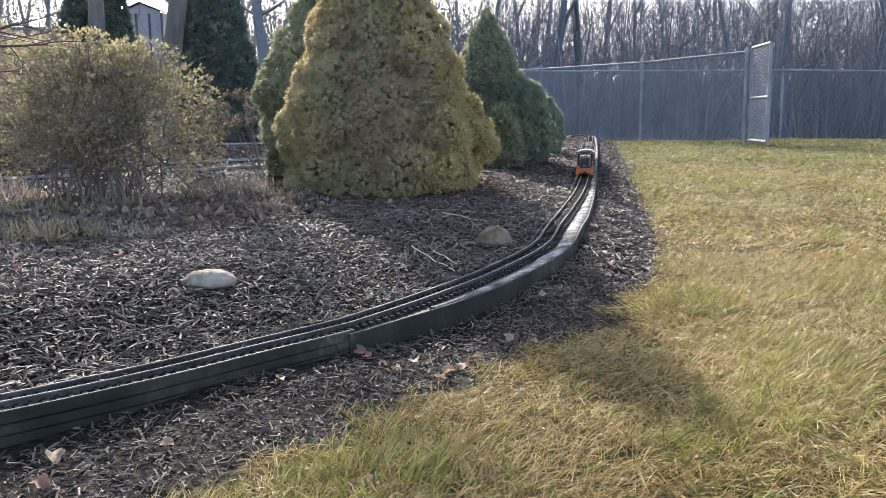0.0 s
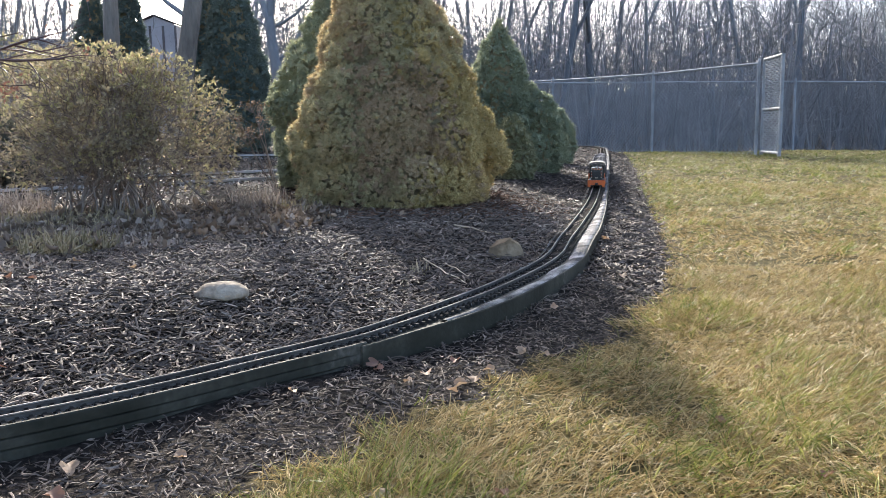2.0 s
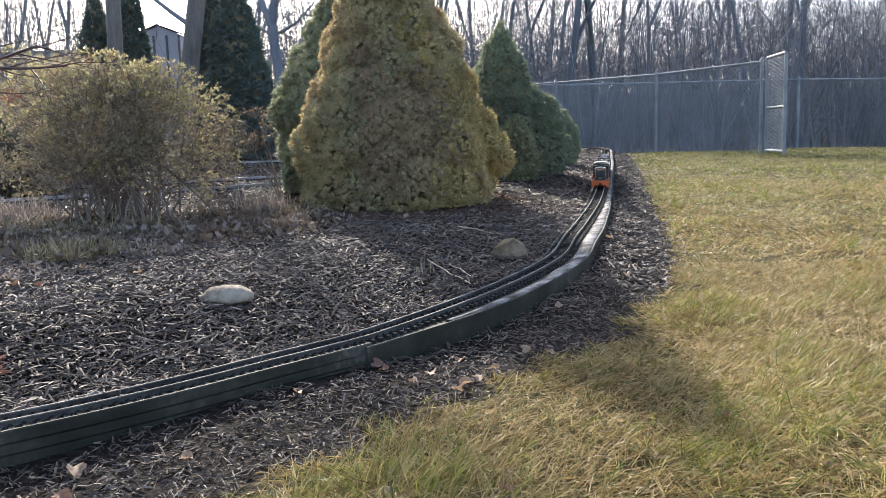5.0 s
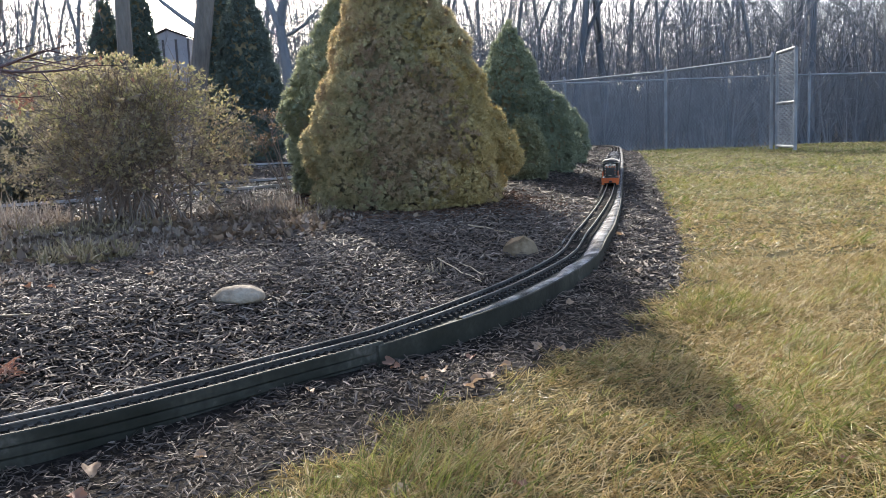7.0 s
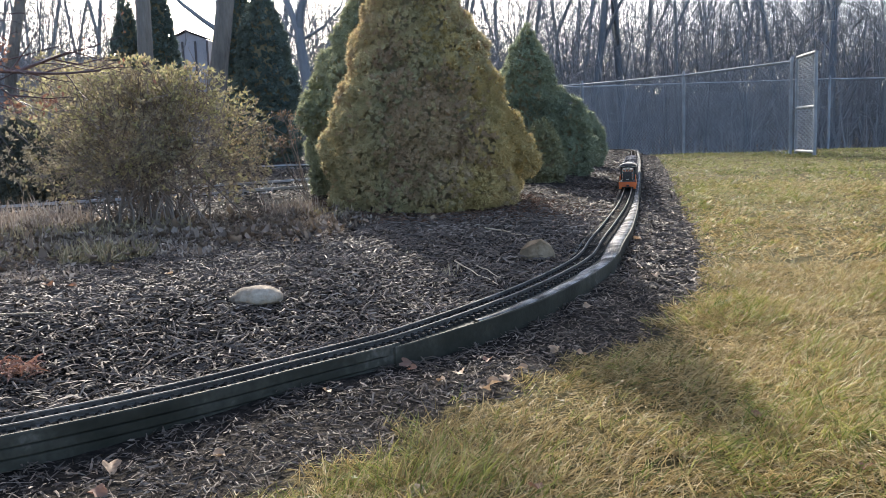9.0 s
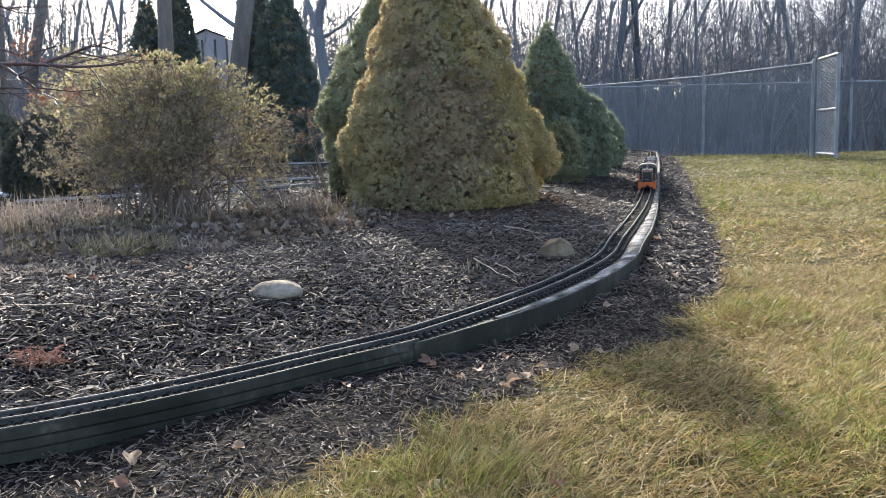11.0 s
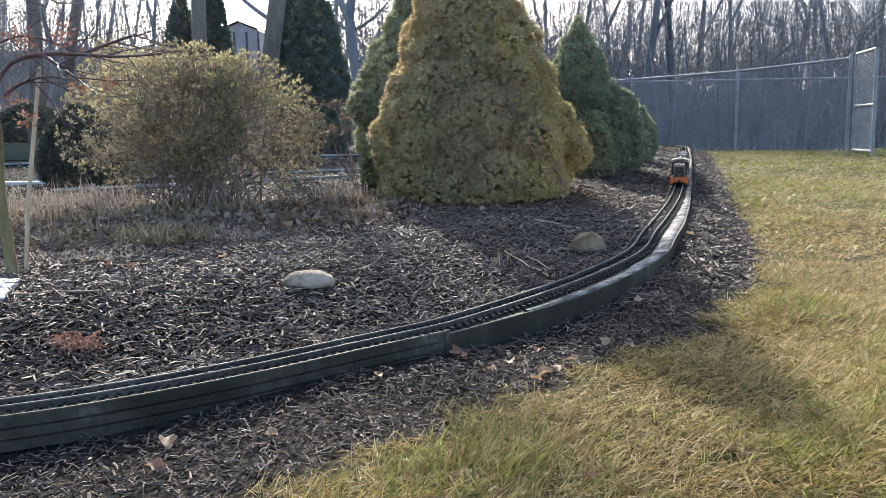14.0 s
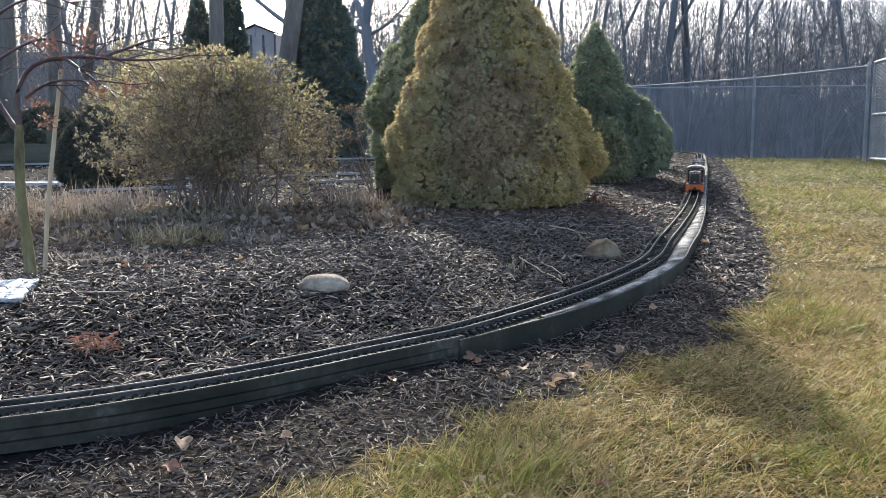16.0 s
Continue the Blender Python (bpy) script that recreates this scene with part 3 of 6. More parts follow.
# ---- lawn ----
def build_grass():
    vs, fs, kind, base = [], [], [], 0
    for n, box4, ln, wd in ((300000, (-0.9, 2.1, 0.9, 3.0), 0.043, 0.0016), (120000, (-0.2, 4.0, 3.0, 6.5), 0.038, 0.0030), (125000, (1.0, 8.0, 6.5, 13.2), 0.034, 0.0042), (56000, (-6.0, 11.0, -5.0, 14.0), 0.056, 0.011)):
        per = 9
        m = n // per
        cx, cy = rng.uniform(box4[0], box4[1], m), rng.uniform(box4[2], box4[3], m)
        spread = 0.007 + 0.10 * ln
        x = np.repeat(cx, per) + rng.normal(0, spread, m * per)
        y = np.repeat(cy, per) + rng.normal(0, spread, m * per)
        flow = rng.normal(-0.5, 1.3, m) + 1.2 * np.sin(cx * 3.1 + 1.7 * cy) + 0.8 * np.sin(cy * 5.3 - cx * 2.2)
        yaw = np.repeat(flow, per) + rng.normal(0, 0.6, m * per)
        lie = np.clip(np.repeat(rng.normal(1.18, 0.28, m), per) + rng.normal(0, 0.22, m * per), 0.1, 1.52)
        thin = 0.5 + 0.5 * np.sin(cx * 5.1 + 2.3 * np.sin(cy * 2.9)) * np.sin(cy * 4.3 + 1.9 * np.sin(cx * 3.7))
        lush = np.repeat(0.55 + 0.6 * thin, per)
        seen = (x < 0.15 + y * 0.62 + np.minimum(0, rng.normal(0, 0.14, len(x)))) & (rng.uniform(0, 1, len(x)) < 0.62 + 0.45 * np.repeat(thin, per))
        if ln > 0.054:
            seen = (x + rng.normal(0, 0.10, len(x)) > 0.06 + y * 0.60) | (y + rng.normal(0, 0.04, len(x)) < 0.96) | (x < -0.85)
        k = (-signed(EDGE_COARSE, x, y) > rng.normal(0.045, 0.03, len(x)) + 0.045 * (1 - smooth(y, 2.0, 3.0))) & seen
        fresh = np.repeat(rng.uniform(0, 1, m) < 0.03 + 0.20 * thin ** 2, per)[k]
        x, y, yaw, lie, lush = x[k], y[k], yaw[k], lie[k], lush[k]
        c = len(x)
        lie = np.where(fresh, lie * 0.72, lie)
        lush = np.where(fresh, lush * 1.25, lush)
        way = np.stack([np.cos(yaw) * np.sin(lie), np.sin(yaw) * np.sin(lie), np.cos(lie)], 1)
        root = np.stack([x, y, ground(x, y) - 0.004 + rng.uniform(0, 0.012, c)], 1)
        v, f = blades(root, way, rng.uniform(0.5, 1.45, c) * lush * ln, rng.uniform(0.7, 1.4, c) * wd, rng.uniform(0, 0.25, c), rng)
        vs.append(v)
        fs.append(f + base)
        base += len(v)
        kind.append(np.repeat(np.where(fresh & (ln < 0.054), 2, rng.uniform(0, 1, c) < 0.04 + 0.8 * smooth(y + 1.0 * np.sin(1.7 * x + y), 3.4, 8.0)), 3).astype(int))
    tagged(new("grass", np_mesh("grass", np.vstack(vs), np.vstack(fs), [M["grass"], M["grass_green"], M["grass_fresh"]], np.concatenate(kind))), "matted straw-coloured winter lawn with green blades", "grass", kind="stuff")


build_grass()


# ---- the raised railway ----
def frames_of(line):
    t = unit(np.gradient(line, axis=0))
    return t, np.stack([t[:, 1], -t[:, 0]], 1)      # way, and to its right (outwards)


TAN, OUT = frames_of(LINE)
SEAM = int(np.argmin(np.hypot(LINE[:, 0] + 0.235, LINE[:, 1] - 1.90)))


def ledge(idx):
    """By how much the edging stands out past the seam: widest on the bend, narrow along the far straight."""
    idx = np.asarray(idx)
    wide = 0.012 + 0.032 * smooth((idx - SEAM) * 0.022, 0, 0.5) - 0.030 * smooth(LINE[idx, 1], 3.2, 5.0)
    return np.where(idx >= SEAM, wide, 0.0)


def sweep(i0, i1, profile, step=1, flare=True):
    """Sweeps a closed profile of (outwards, up) along the track."""
    idx = np.unique(np.r_[np.arange(i0, i1, step), i1])
    prof = np.array(profile, float)
    k = len(prof)
    p, o = LINE[idx], OUT[idx]
    h = track_z(p[:, 1])
    v = np.zeros((len(idx), k, 3))
    extra = ledge(idx) * flare
    sway = 0.0016 * np.sin(idx * 0.043 * 1.9) + 0.0014 * np.sin(idx * 0.11 + 1)
    extra = extra + sway
    across = prof[None, :, 0] + extra[:, None] * (prof[None, :, 0] > 0.045)
    v[:, :, :2] = p[:, None] + o[:, None] * across[:, :, None]
    v[:, :, 2] = h[:, None] + prof[None, :, 1]
    i, j = np.meshgrid(np.arange(len(idx) - 1), np.arange(k), indexing="ij")
    a, b = i * k + j, i * k + (j + 1) % k
    f = np.stack([a, a + k, b + k, b], -1).reshape(-1, 4).tolist()
    f += [list(range(k))[::-1], list(range(len(idx) * k - k, len(idx) * k))]
    return v.reshape(-1, 3), f


def swept(name, sw, mat, top=None):
    me = bpy.data.meshes.new(name)
    me.from_pydata(sw[0].tolist(), [], sw[1])
    me.materials.append(mat)
    if top:
        me.materials.append(top)
        for p in me.polygons:
            p.material_index = int(len(p.vertices) == 4 and p.index % 10 in (3, 4, 5))
    return me


def build_track():
    tr = thing("garden_railway_track", "raised garden railway track on black plastic lumber roadbed", "railway track")
    end = len(LINE) - 1
    part("roadbed", swept("roadbed", sweep(0, SEAM, [(-0.056, -0.012), (0.05, -0.012), (0.05, -0.05), (-0.056, -0.05)], 2), M["plank"]), None, tr)
    part("roadbed", swept("roadbed", sweep(SEAM, end, [(-0.06, -0.010), (0.05, -0.010), (0.05, -0.05), (-0.06, -0.05)], 2), M["plank"]), None, tr)
    # grooved board in front, then a plainer one past the seam
    part("grooved_board", swept("grooved_board", sweep(0, SEAM + 1, [
        (0.050, 0.0), (0.058, 0.001), (0.060, -0.002), (0.060, -0.0205), (0.053, -0.0225), (0.060, -0.0245), (0.060, -0.0405), (0.053, -0.0425),
        (0.060, -0.0445), (0.060, -0.062), (0.050, -0.063)], 2, False), M["plank"]), None, tr, "black grooved plastic edging board")
    part("edge_board", swept("edge_board", sweep(SEAM, end, [(0.050, -0.005), (0.058, -0.003), (0.060, -0.006), (0.060, -0.080), (0.050, -0.082)], 2), M["plank"]), None, tr)
    for c in (-0.0225, 0.0225):
        part("rail", swept("rail", sweep(0, end, [
            (c - 0.0035, -0.002), (c - 0.001, 0.0), (c - 0.001, 0.0055), (c - 0.002, 0.0065), (c - 0.002, 0.009),
            (c + 0.002, 0.009), (c + 0.002, 0.0065), (c + 0.001, 0.0055), (c + 0.001, 0.0), (c + 0.0035, -0.002)], 2), M["railside"], M["rail"]), None, tr)
    r = np.random.default_rng(33)
    i0 = SEAM + 12
    idx = np.arange(i0, end)
    s_ = (idx - i0) * 0.022
    ex = ledge(idx)
    wob = np.array([noise.noise(Vector((q * 7, 0, 3))) for q in s_])
    wob2 = np.array([noise.noise(Vector((q * 9, 5, 1))) for q in s_])
    inn = 0.056 - 0.008 * smooth(s_, 0.2, 1.0) + 0.018 * wob
    outr = np.maximum(inn + 0.002, 0.052 + ex + 0.004 * wob2)
    h = track_z(LINE[idx, 1])
    rows = [(inn, -0.0095), (inn * 0.6 + outr * 0.4, -0.003), (outr, -0.0022), (outr, -0.009)]
    v = np.stack([np.concatenate([LINE[idx] + OUT[idx] * a[:, None], (h + z)[:, None]], 1) for a, z in rows], 1).reshape(-1, 3)
    i, j = np.meshgrid(np.arange(len(idx) - 1), np.arange(3), indexing="ij")
    a = (i * 4 + j).ravel()
    part("stone_margin", np_mesh("stone_margin", v, np.stack([a, a + 4, a + 5, a + 1], 1), [M["dust"]], flat=False), None, tr, "pale crushed stone along the roadbed edge")
    n = 12000
    k = r.integers(60, end - 60, n)
    k = np.where(r.uniform(0, 1, n) < 0.75, r.integers(80, 260, n), k)
    off = r.uniform(-0.050, 0.040, n)
    p = np.concatenate([LINE[k] + OUT[k] * off[:, None], (track_z(LINE[k, 1]) - 0.009)[:, None]], 1) + np.stack([r.uniform(-0.006, 0.006, n), r.uniform(-0.006, 0.006, n), r.uniform(0, 0.003, n)], 1)
    vv = (p[:, None] + r.normal(0, 0.0030, (n, 4, 3))).reshape(-1, 3)
    q = np.arange(n)[:, None] * 4
    tagged(part("ballast_grit", np_mesh("ballast_grit", vv, np.concatenate([q + [0, 1, 2], q + [0, 2, 3], q + [0, 3, 1], q + [1, 3, 2]], 1).reshape(-1, 3), [M["dust"]]), None, tr), kind="stuff")
    # stakes that carry the roadbed
    for i in range(20, end, 34):
        x, y = LINE[i]
        z = float(track_z(y))
        g = gz(x, y)
        if z - 0.05 > g:
            part("stake", box((0.03, 0.03, z - 0.05 - g + 0.1), (x, y, (z - 0.05 + g - 0.1) / 2), 0.002), M["plank"], tr)
    # ties: the stretch that the camera stands beside singly, the rest joined
    tie = bpy.data.meshes.new("tie")
    bm = box((0.0085, 0.090, 0.010), (0, 0, -0.005), 0.0)
    for s in (-1, 1):
        for q in (-1, 1):
            box((0.006, 0.004, 0.004), (0, s * 0.0225 + q * 0.0055, 0.001), 0, bm)
    bm.to_mesh(tie)
    bm.free()
    tie.materials.append(M["tie"])
    first = int(np.argmin(np.hypot(LINE[:, 0] + 1.3, LINE[:, 1] - 1.1)))
    tv = np.array([q.co[:] for q in tie.vertices])
    tf = np.array([list(p.vertices) for p in tie.polygons])
    rv, rf, base = [], [], 0
    for i in range(0, end):
        x, y = LINE[i]
        a = math.atan2(TAN[i, 1], TAN[i, 0])
        z = float(track_z(y)) - 0.001
        if first <= i < first + 290:
            ob = new("tie", tie)
            ob.parent = tr
            ob.matrix_basis = pose(x, y, z, 0, 0, math.degrees(a))
        else:
            R = np.array([[math.cos(a), -math.sin(a), 0], [math.sin(a), math.cos(a), 0], [0, 0, 1]])
            rv.append(tv @ R.T + [x, y, z])
            rf.append(tf + base)
            base += len(tv)
    tagged(part("far_ties", np_mesh("far_ties", np.vstack(rv), np.vstack(rf), [M["tie"]]), None, tr), kind="stuff")


build_track()


# ---- conifers ----
OCTA = np.array([(1, 0, 0), (-1, 0, 0), (0, 1, 0), (0, -1, 0), (0, 0, 1), (0, 0, -1)], float)
OCTA_TRI = np.array([(0, 2, 4), (2, 1, 4), (1, 3, 4), (3, 0, 4), (2, 0, 5), (1, 2, 5), (3, 1, 5), (0, 3, 5)])


def profile(*knots):
    """The radius of a crown, in metres, over its height from 0 to 1, rounded between the knots."""
    hs, rs = zip(*knots)
    fine = np.linspace(0, 1, 201)
    r = np.interp(fine, hs, rs)
    soft = np.convolve(np.pad(r, 8, mode="edge"), np.ones(17) / 17, "valid")
    return lambda t: np.interp(t, fine, soft)


def lobed_crown(rng, height, prof, lean, lobe, tuft, needles, width, tone=None):
    """A crown of rounded lobes, each covered with small tufts of needles: triangles and their material, about the foot."""
    h = rng.uniform(0.02, 0.985, 6000)
    h = h[rng.uniform(0, 1, len(h)) < prof(h) / prof(np.linspace(0, 1, 50)).max() + 0.08]
    a = rng.uniform(0, 2 * np.pi, len(h))
    big = lobe * rng.uniform(0.72, 1.3, len(h)) * (0.45 + 0.55 * np.clip(prof(h) / 0.35, 0, 1))
    rad = prof(h) * (1 + 0.05 * rng.normal(size=len(h)))
    outw = unit(np.stack([np.cos(a), np.sin(a), np.full(len(a), 0.28)], 1))
    face = np.stack([np.cos(a) * rad + lean * h * h, np.sin(a) * rad, h * height], 1)
    kept = [0]
    for i in range(1, len(h)):
        if np.all(np.sum((face[i] - face[kept]) ** 2, 1) > (0.63 * (big[i] + big[kept])) ** 2):
            kept.append(i)
    face, outw, big, h, a = face[kept], outw[kept], big[kept], h[kept], a[kept]
    heart = face - outw * (big * 0.98)[:, None]
    pts, ways, which = [], [], []
    for i in range(len(kept)):
        n = max(6, int(4 * np.pi * big[i] ** 2 / (tuft * 0.80) ** 2))
        d = unit(rng.normal(size=(n * 3, 3)))
        d = d[d @ outw[i] > -0.25]
        q = heart[i] + d * np.array([1, 1, 0.92]) * big[i] * rng.uniform(0.88, 1.05, (len(d), 1))
        cell = np.floor(q / (tuft * 0.74)).astype(int)
        one = np.unique(cell[:, 0] * 1000003 + cell[:, 1] * 1009 + cell[:, 2], return_index=True)[1]
        pts.append(q[one])
        ways.append(d[one])
        which.append(np.full(len(one), i))
    c, d, which = np.concatenate(pts), np.concatenate(ways), np.concatenate(which)
    inside = np.zeros(len(c), bool)
    for i in range(len(kept)):
        inside |= (which != i) & (np.sum((c - heart[i]) ** 2, 1) < (0.88 * big[i]) ** 2)
    keep = ~inside & (c[:, 2] > 0.0)
    c, d, which = c[keep], d[keep], which[keep]
    n = len(c)
    size = rng.uniform(0.75, 1.25, n)
    fat = np.repeat(size, needles)
    way = unit(np.repeat(d, needles, 0) * 0.75 + rng.normal(0, 0.62, (n * needles, 3)) + np.array([0, 0, 0.12]))
    root = np.repeat(c, needles, 0) + way * (0.22 * tuft * fat)[:, None]
    side = unit(np.cross(way, rng.normal(size=way.shape))) * (width * 0.5)
    tip = root + way * (rng.uniform(0.34, 0.70, n * needles) * tuft * fat)[:, None]
    v = np.stack([root - side, root + side, tip], 1).reshape(-1, 3)
    f = np.arange(n * needles * 3).reshape(-1, 3)
    bud = 0.46 * tuft * size[:, None, None] * rng.uniform(0.6, 1.2, (n, 6, 1))
    turn = np.linalg.qr(rng.normal(size=(n, 3, 3)))[0]
    bv = (c[:, None] + (OCTA @ turn) * bud).reshape(-1, 3)
    bf = (np.arange(n)[:, None, None] * 6 + OCTA_TRI[None]).reshape(-1, 3)
    mi = np.zeros(n, int) if tone is None else tone(c[:, 2] / height, np.arctan2(c[:, 1], c[:, 0] - lean * (c[:, 2] / height) ** 2), rng)
    return np.vstack([v, bv]), np.vstack([f, bf + len(v)]), np.concatenate([np.repeat(mi, needles), np.repeat(mi, 8)])


def core_mesh(height, prof, lean, mat):
    """The shaded inner mass of twigs, kept inside the tufts."""
    rows, cols = 22, 26
    t, q = np.meshgrid(0.03 + 0.90 * np.arange(rows + 1) / rows, 2 * np.pi * np.arange(cols) / cols, indexing="ij")
    r = np.maximum(prof(t) - 0.088, prof(t) * 0.62)
    v = np.stack([np.cos(q) * r + lean * t * t, np.sin(q) * r, t * height], -1).reshape(-1, 3)
    i, j = np.meshgrid(np.arange(rows), np.arange(cols), indexing="ij")
    a, b = (i * cols + j).ravel(), (i * cols + (j + 1) % cols).ravel()
    return np_mesh("inner_mass", v, np.stack([a, b, b + cols, a + cols], 1), [M[mat]], flat=False)


def conifer(name, label, x, y, height, prof, mats, seed, lobe=0.09, tuft=0.032, needles=6, width=0.005, lean=0.0, tone=None, category="conifer", sink=0.02):
    r = np.random.default_rng(seed)
    t = thing(name, label, category, (x, y, gz(x, y) - sink))
    v, f, mi = lobed_crown(r, height, prof, lean, lobe, tuft, needles, width, tone)
    part("crown", np_mesh("crown", v, f, [M[m] for m in mats], mi), None, t)
    part("inner_mass", core_mesh(height, prof, lean, "deadneedle"), None, t, "shaded dead inner twigs")
    w = float(prof(0.2))
    v, f = tubes([(np.array([[0, 0, -0.05], [lean * 0.16, 0, height * 0.4], [lean * 0.8, 0, height * 0.9]]), [w * 0.10, w * 0.07, 0.01])], 8)
    part("trunk", np_mesh("trunk", v, f, [M["bark"]]), None, t)
    return t


def growth(tree, name, at, height, radius, mat, seed, label):
    """A side growth of another colour that swells out of a crown."""
    v, f, mi = lobed_crown(np.random.default_rng(seed), height, profile((0, radius * 0.6), (0.3, radius), (0.65, radius * 0.9), (1, radius * 0.2)), 0, 0.075, 0.030, 22, 0.0036)
    part(name, np_mesh(name, v + np.array(at), f, [M[mat]]), None, tree, label)


def burnt_tone(h, a, r):
    """Where the winter has burnt the needles: golden low on one flank, brown in the middle, olive elsewhere."""
    wave = 0.16 * np.sin(9 * h + 3 * a) + 0.14 * np.sin(4.1 * a - 13 * h + 1) + r.normal(0, 0.13, len(h))
    gold = smooth(np.cos(a) + wave, 0.25, 0.75) * smooth(0.46 - h + 0.7 * wave, -0.05, 0.15)
    brown = (1 - smooth(np.abs(np.cos(a) - 0.08) + wave, 0.30, 0.62)) * (1 - smooth(np.abs(h - 0.22) + 0.5 * wave, 0.10, 0.26))
    u = r.uniform(0, 1, len(h))
    return np.where(u < gold, 1, np.where(u < 0.08 + gold + 0.85 * brown, 2, 0))


burnt = conifer("dwarf_spruce", "large conical dwarf spruce with winter-burnt yellow-brown needles", -0.265, 4.25, 1.58,
                profile((0, 0.38), (0.05, 0.47), (0.12, 0.50), (0.26, 0.485), (0.32, 0.44), (0.38, 0.405), (0.47, 0.345), (0.57, 0.290), (0.66, 0.24), (0.87, 0.11), (1, 0.015)),
                ("spruce_old", "spruce_gold", "spruce_brown"), 3, 0.104, 0.031, 24, 0.0036, -0.10, burnt_tone)
growth(burnt, "side_growth", (0.25, -0.32, 0.03), 0.24, 0.13, "spruce_gold", 51, "yellow-green low side growth")
conifer("dwarf_spruce", "olive green dwarf spruce standing behind the burnt one", -0.60, 5.1, 1.46,
        profile((0, 0.36), (0.13, 0.43), (0.30, 0.47), (0.38, 0.46), (0.48, 0.40), (0.60, 0.31), (0.70, 0.22), (0.80, 0.14), (1, 0.02)), ("spruce_green",), 4, 0.115, 0.042, 20, 0.0046)
conifer("dwarf_spruce", "green conical dwarf spruce with a pointed top", 0.37, 6.4, 1.14,
        profile((0, 0.24), (0.15, 0.275), (0.46, 0.26), (0.57, 0.235), (0.68, 0.195), (0.79, 0.145), (0.90, 0.07), (1, 0.012)), ("spruce_dark",), 5, 0.085, 0.040, 20, 0.0050)
conifer("dwarf_spruce", "low rounded green spruce beside the pointed one", 0.575, 6.50, 0.66,
        profile((0, 0.22), (0.15, 0.285), (0.42, 0.31), (0.6, 0.285), (0.76, 0.235), (0.90, 0.14), (1, 0.05)), ("spruce_dark",), 6, 0.095, 0.040, 20, 0.0050)
conifer("juniper", "small wispy greyish juniper bush on the mulch", 0.43, 5.82, 0.44,
        profile((0, 0.12), (0.3, 0.155), (0.65, 0.12), (1, 0.03)), ("juniper",), 8, 0.055, 0.05, 30, 0.0045, category="shrub")
conifer("juniper", "small dark green juniper beside the track", 1.01, 8.0, 0.50,
        profile((0, 0.12), (0.3, 0.17), (0.65, 0.15), (1, 0.04)), ("spruce_dark",), 9, 0.07, 0.05, 20, 0.007, category="shrub")
for i, (x, y, h, r) in enumerate(((-2.64, 10.4, 2.25, 0.40), (-3.18, 11.2, 2.75, 0.30), (-4.58, 12.0, 3.0, 0.30), (-5.15, 12.3, 2.45, 0.32))):
    conifer("arborvitae", "tall dark green columnar arborvitae, backlit", x, y, h,
            profile((0, r * 0.8), (0.12, r), (0.44, r * 0.95), (0.62, r * 0.80), (0.76, r * 0.58), (0.90, r * 0.26), (1, 0.03)), ("arbor",), 20 + i, 0.12, 0.080, 18, 0.010)
conifer("yew", "small dark rounded evergreen bush", -3.12, 5.6, 0.56,
        profile((0, 0.20), (0.35, 0.30), (0.7, 0.22), (1, 0.05)), ("darkleaf",), 31, 0.08, 0.05, 26, 0.006, category="shrub")
for i, (x, y, h, r) in enumerate(((-5.4, 8.7, 0.62, 0.5), (-6.4, 8.8, 0.7, 0.55), (-4.4, 9.3, 0.6, 0.4))):
    conifer("evergreen_bush", "dark spreading evergreen bush behind the planter", x, y, h,
            profile((0, r * 0.7), (0.35, r), (0.75, r * 0.75), (1, r * 0.15)), ("darkleaf",), 35 + i, 0.13, 0.075, 18, 0.011, category="shrub")


# ---- leafy shrubs ----
def leaf_quads(rng, pos, size, droop=0.3):
    """Small pointed leaves at pos: two triangles each, folded a little."""
    n = len(pos)
    way = unit(rng.normal(size=(n, 3)) + np.array([0, 0, 0.25]))
    side = unit(np.cross(way, rng.normal(size=(n, 3))))
    ln = size * rng.uniform(0.6, 1.3, n)
    w = side * (ln * 0.27)[:, None]
    fold = unit(np.cross(way, side)) * (ln * 0.08)[:, None]
    mid = pos + way * (ln * 0.45)[:, None]
    v = np.stack([pos, mid - w + fold, pos + way * ln[:, None], mid + w + fold], 1).reshape(-1, 3)
    k = np.arange(n)[:, None] * 4
    return v, np.concatenate([k + [0, 1, 2], k + [0, 2, 3]], 1).reshape(-1, 3)


def rosettes(rng, at, way, leaf, petals=6):
    """Whorls of pointed leaves at twig tips, opening along way."""
    n = len(at)
    w = unit(np.repeat(way, petals, 0) * 0.55 + rng.normal(0, 0.75, (n * petals, 3)))
    p = np.repeat(at, petals, 0)
    side = unit(np.cross(w, rng.normal(size=(n * petals, 3))))
    ln = leaf * rng.uniform(0.6, 1.3, n * petals)
    mid = p + w * (ln * 0.55)[:, None]
    b = side * (ln * 0.22)[:, None]
    fold = unit(np.cross(w, side)) * (ln * 0.06)[:, None]
    v = np.stack([p, mid - b + fold, p + w * ln[:, None], mid + b + fold], 1).reshape(-1, 3)
    k = np.arange(n * petals)[:, None] * 4
    return v, np.concatenate([k + [0, 1, 2], k + [0, 2, 3]], 1).reshape(-1, 3)


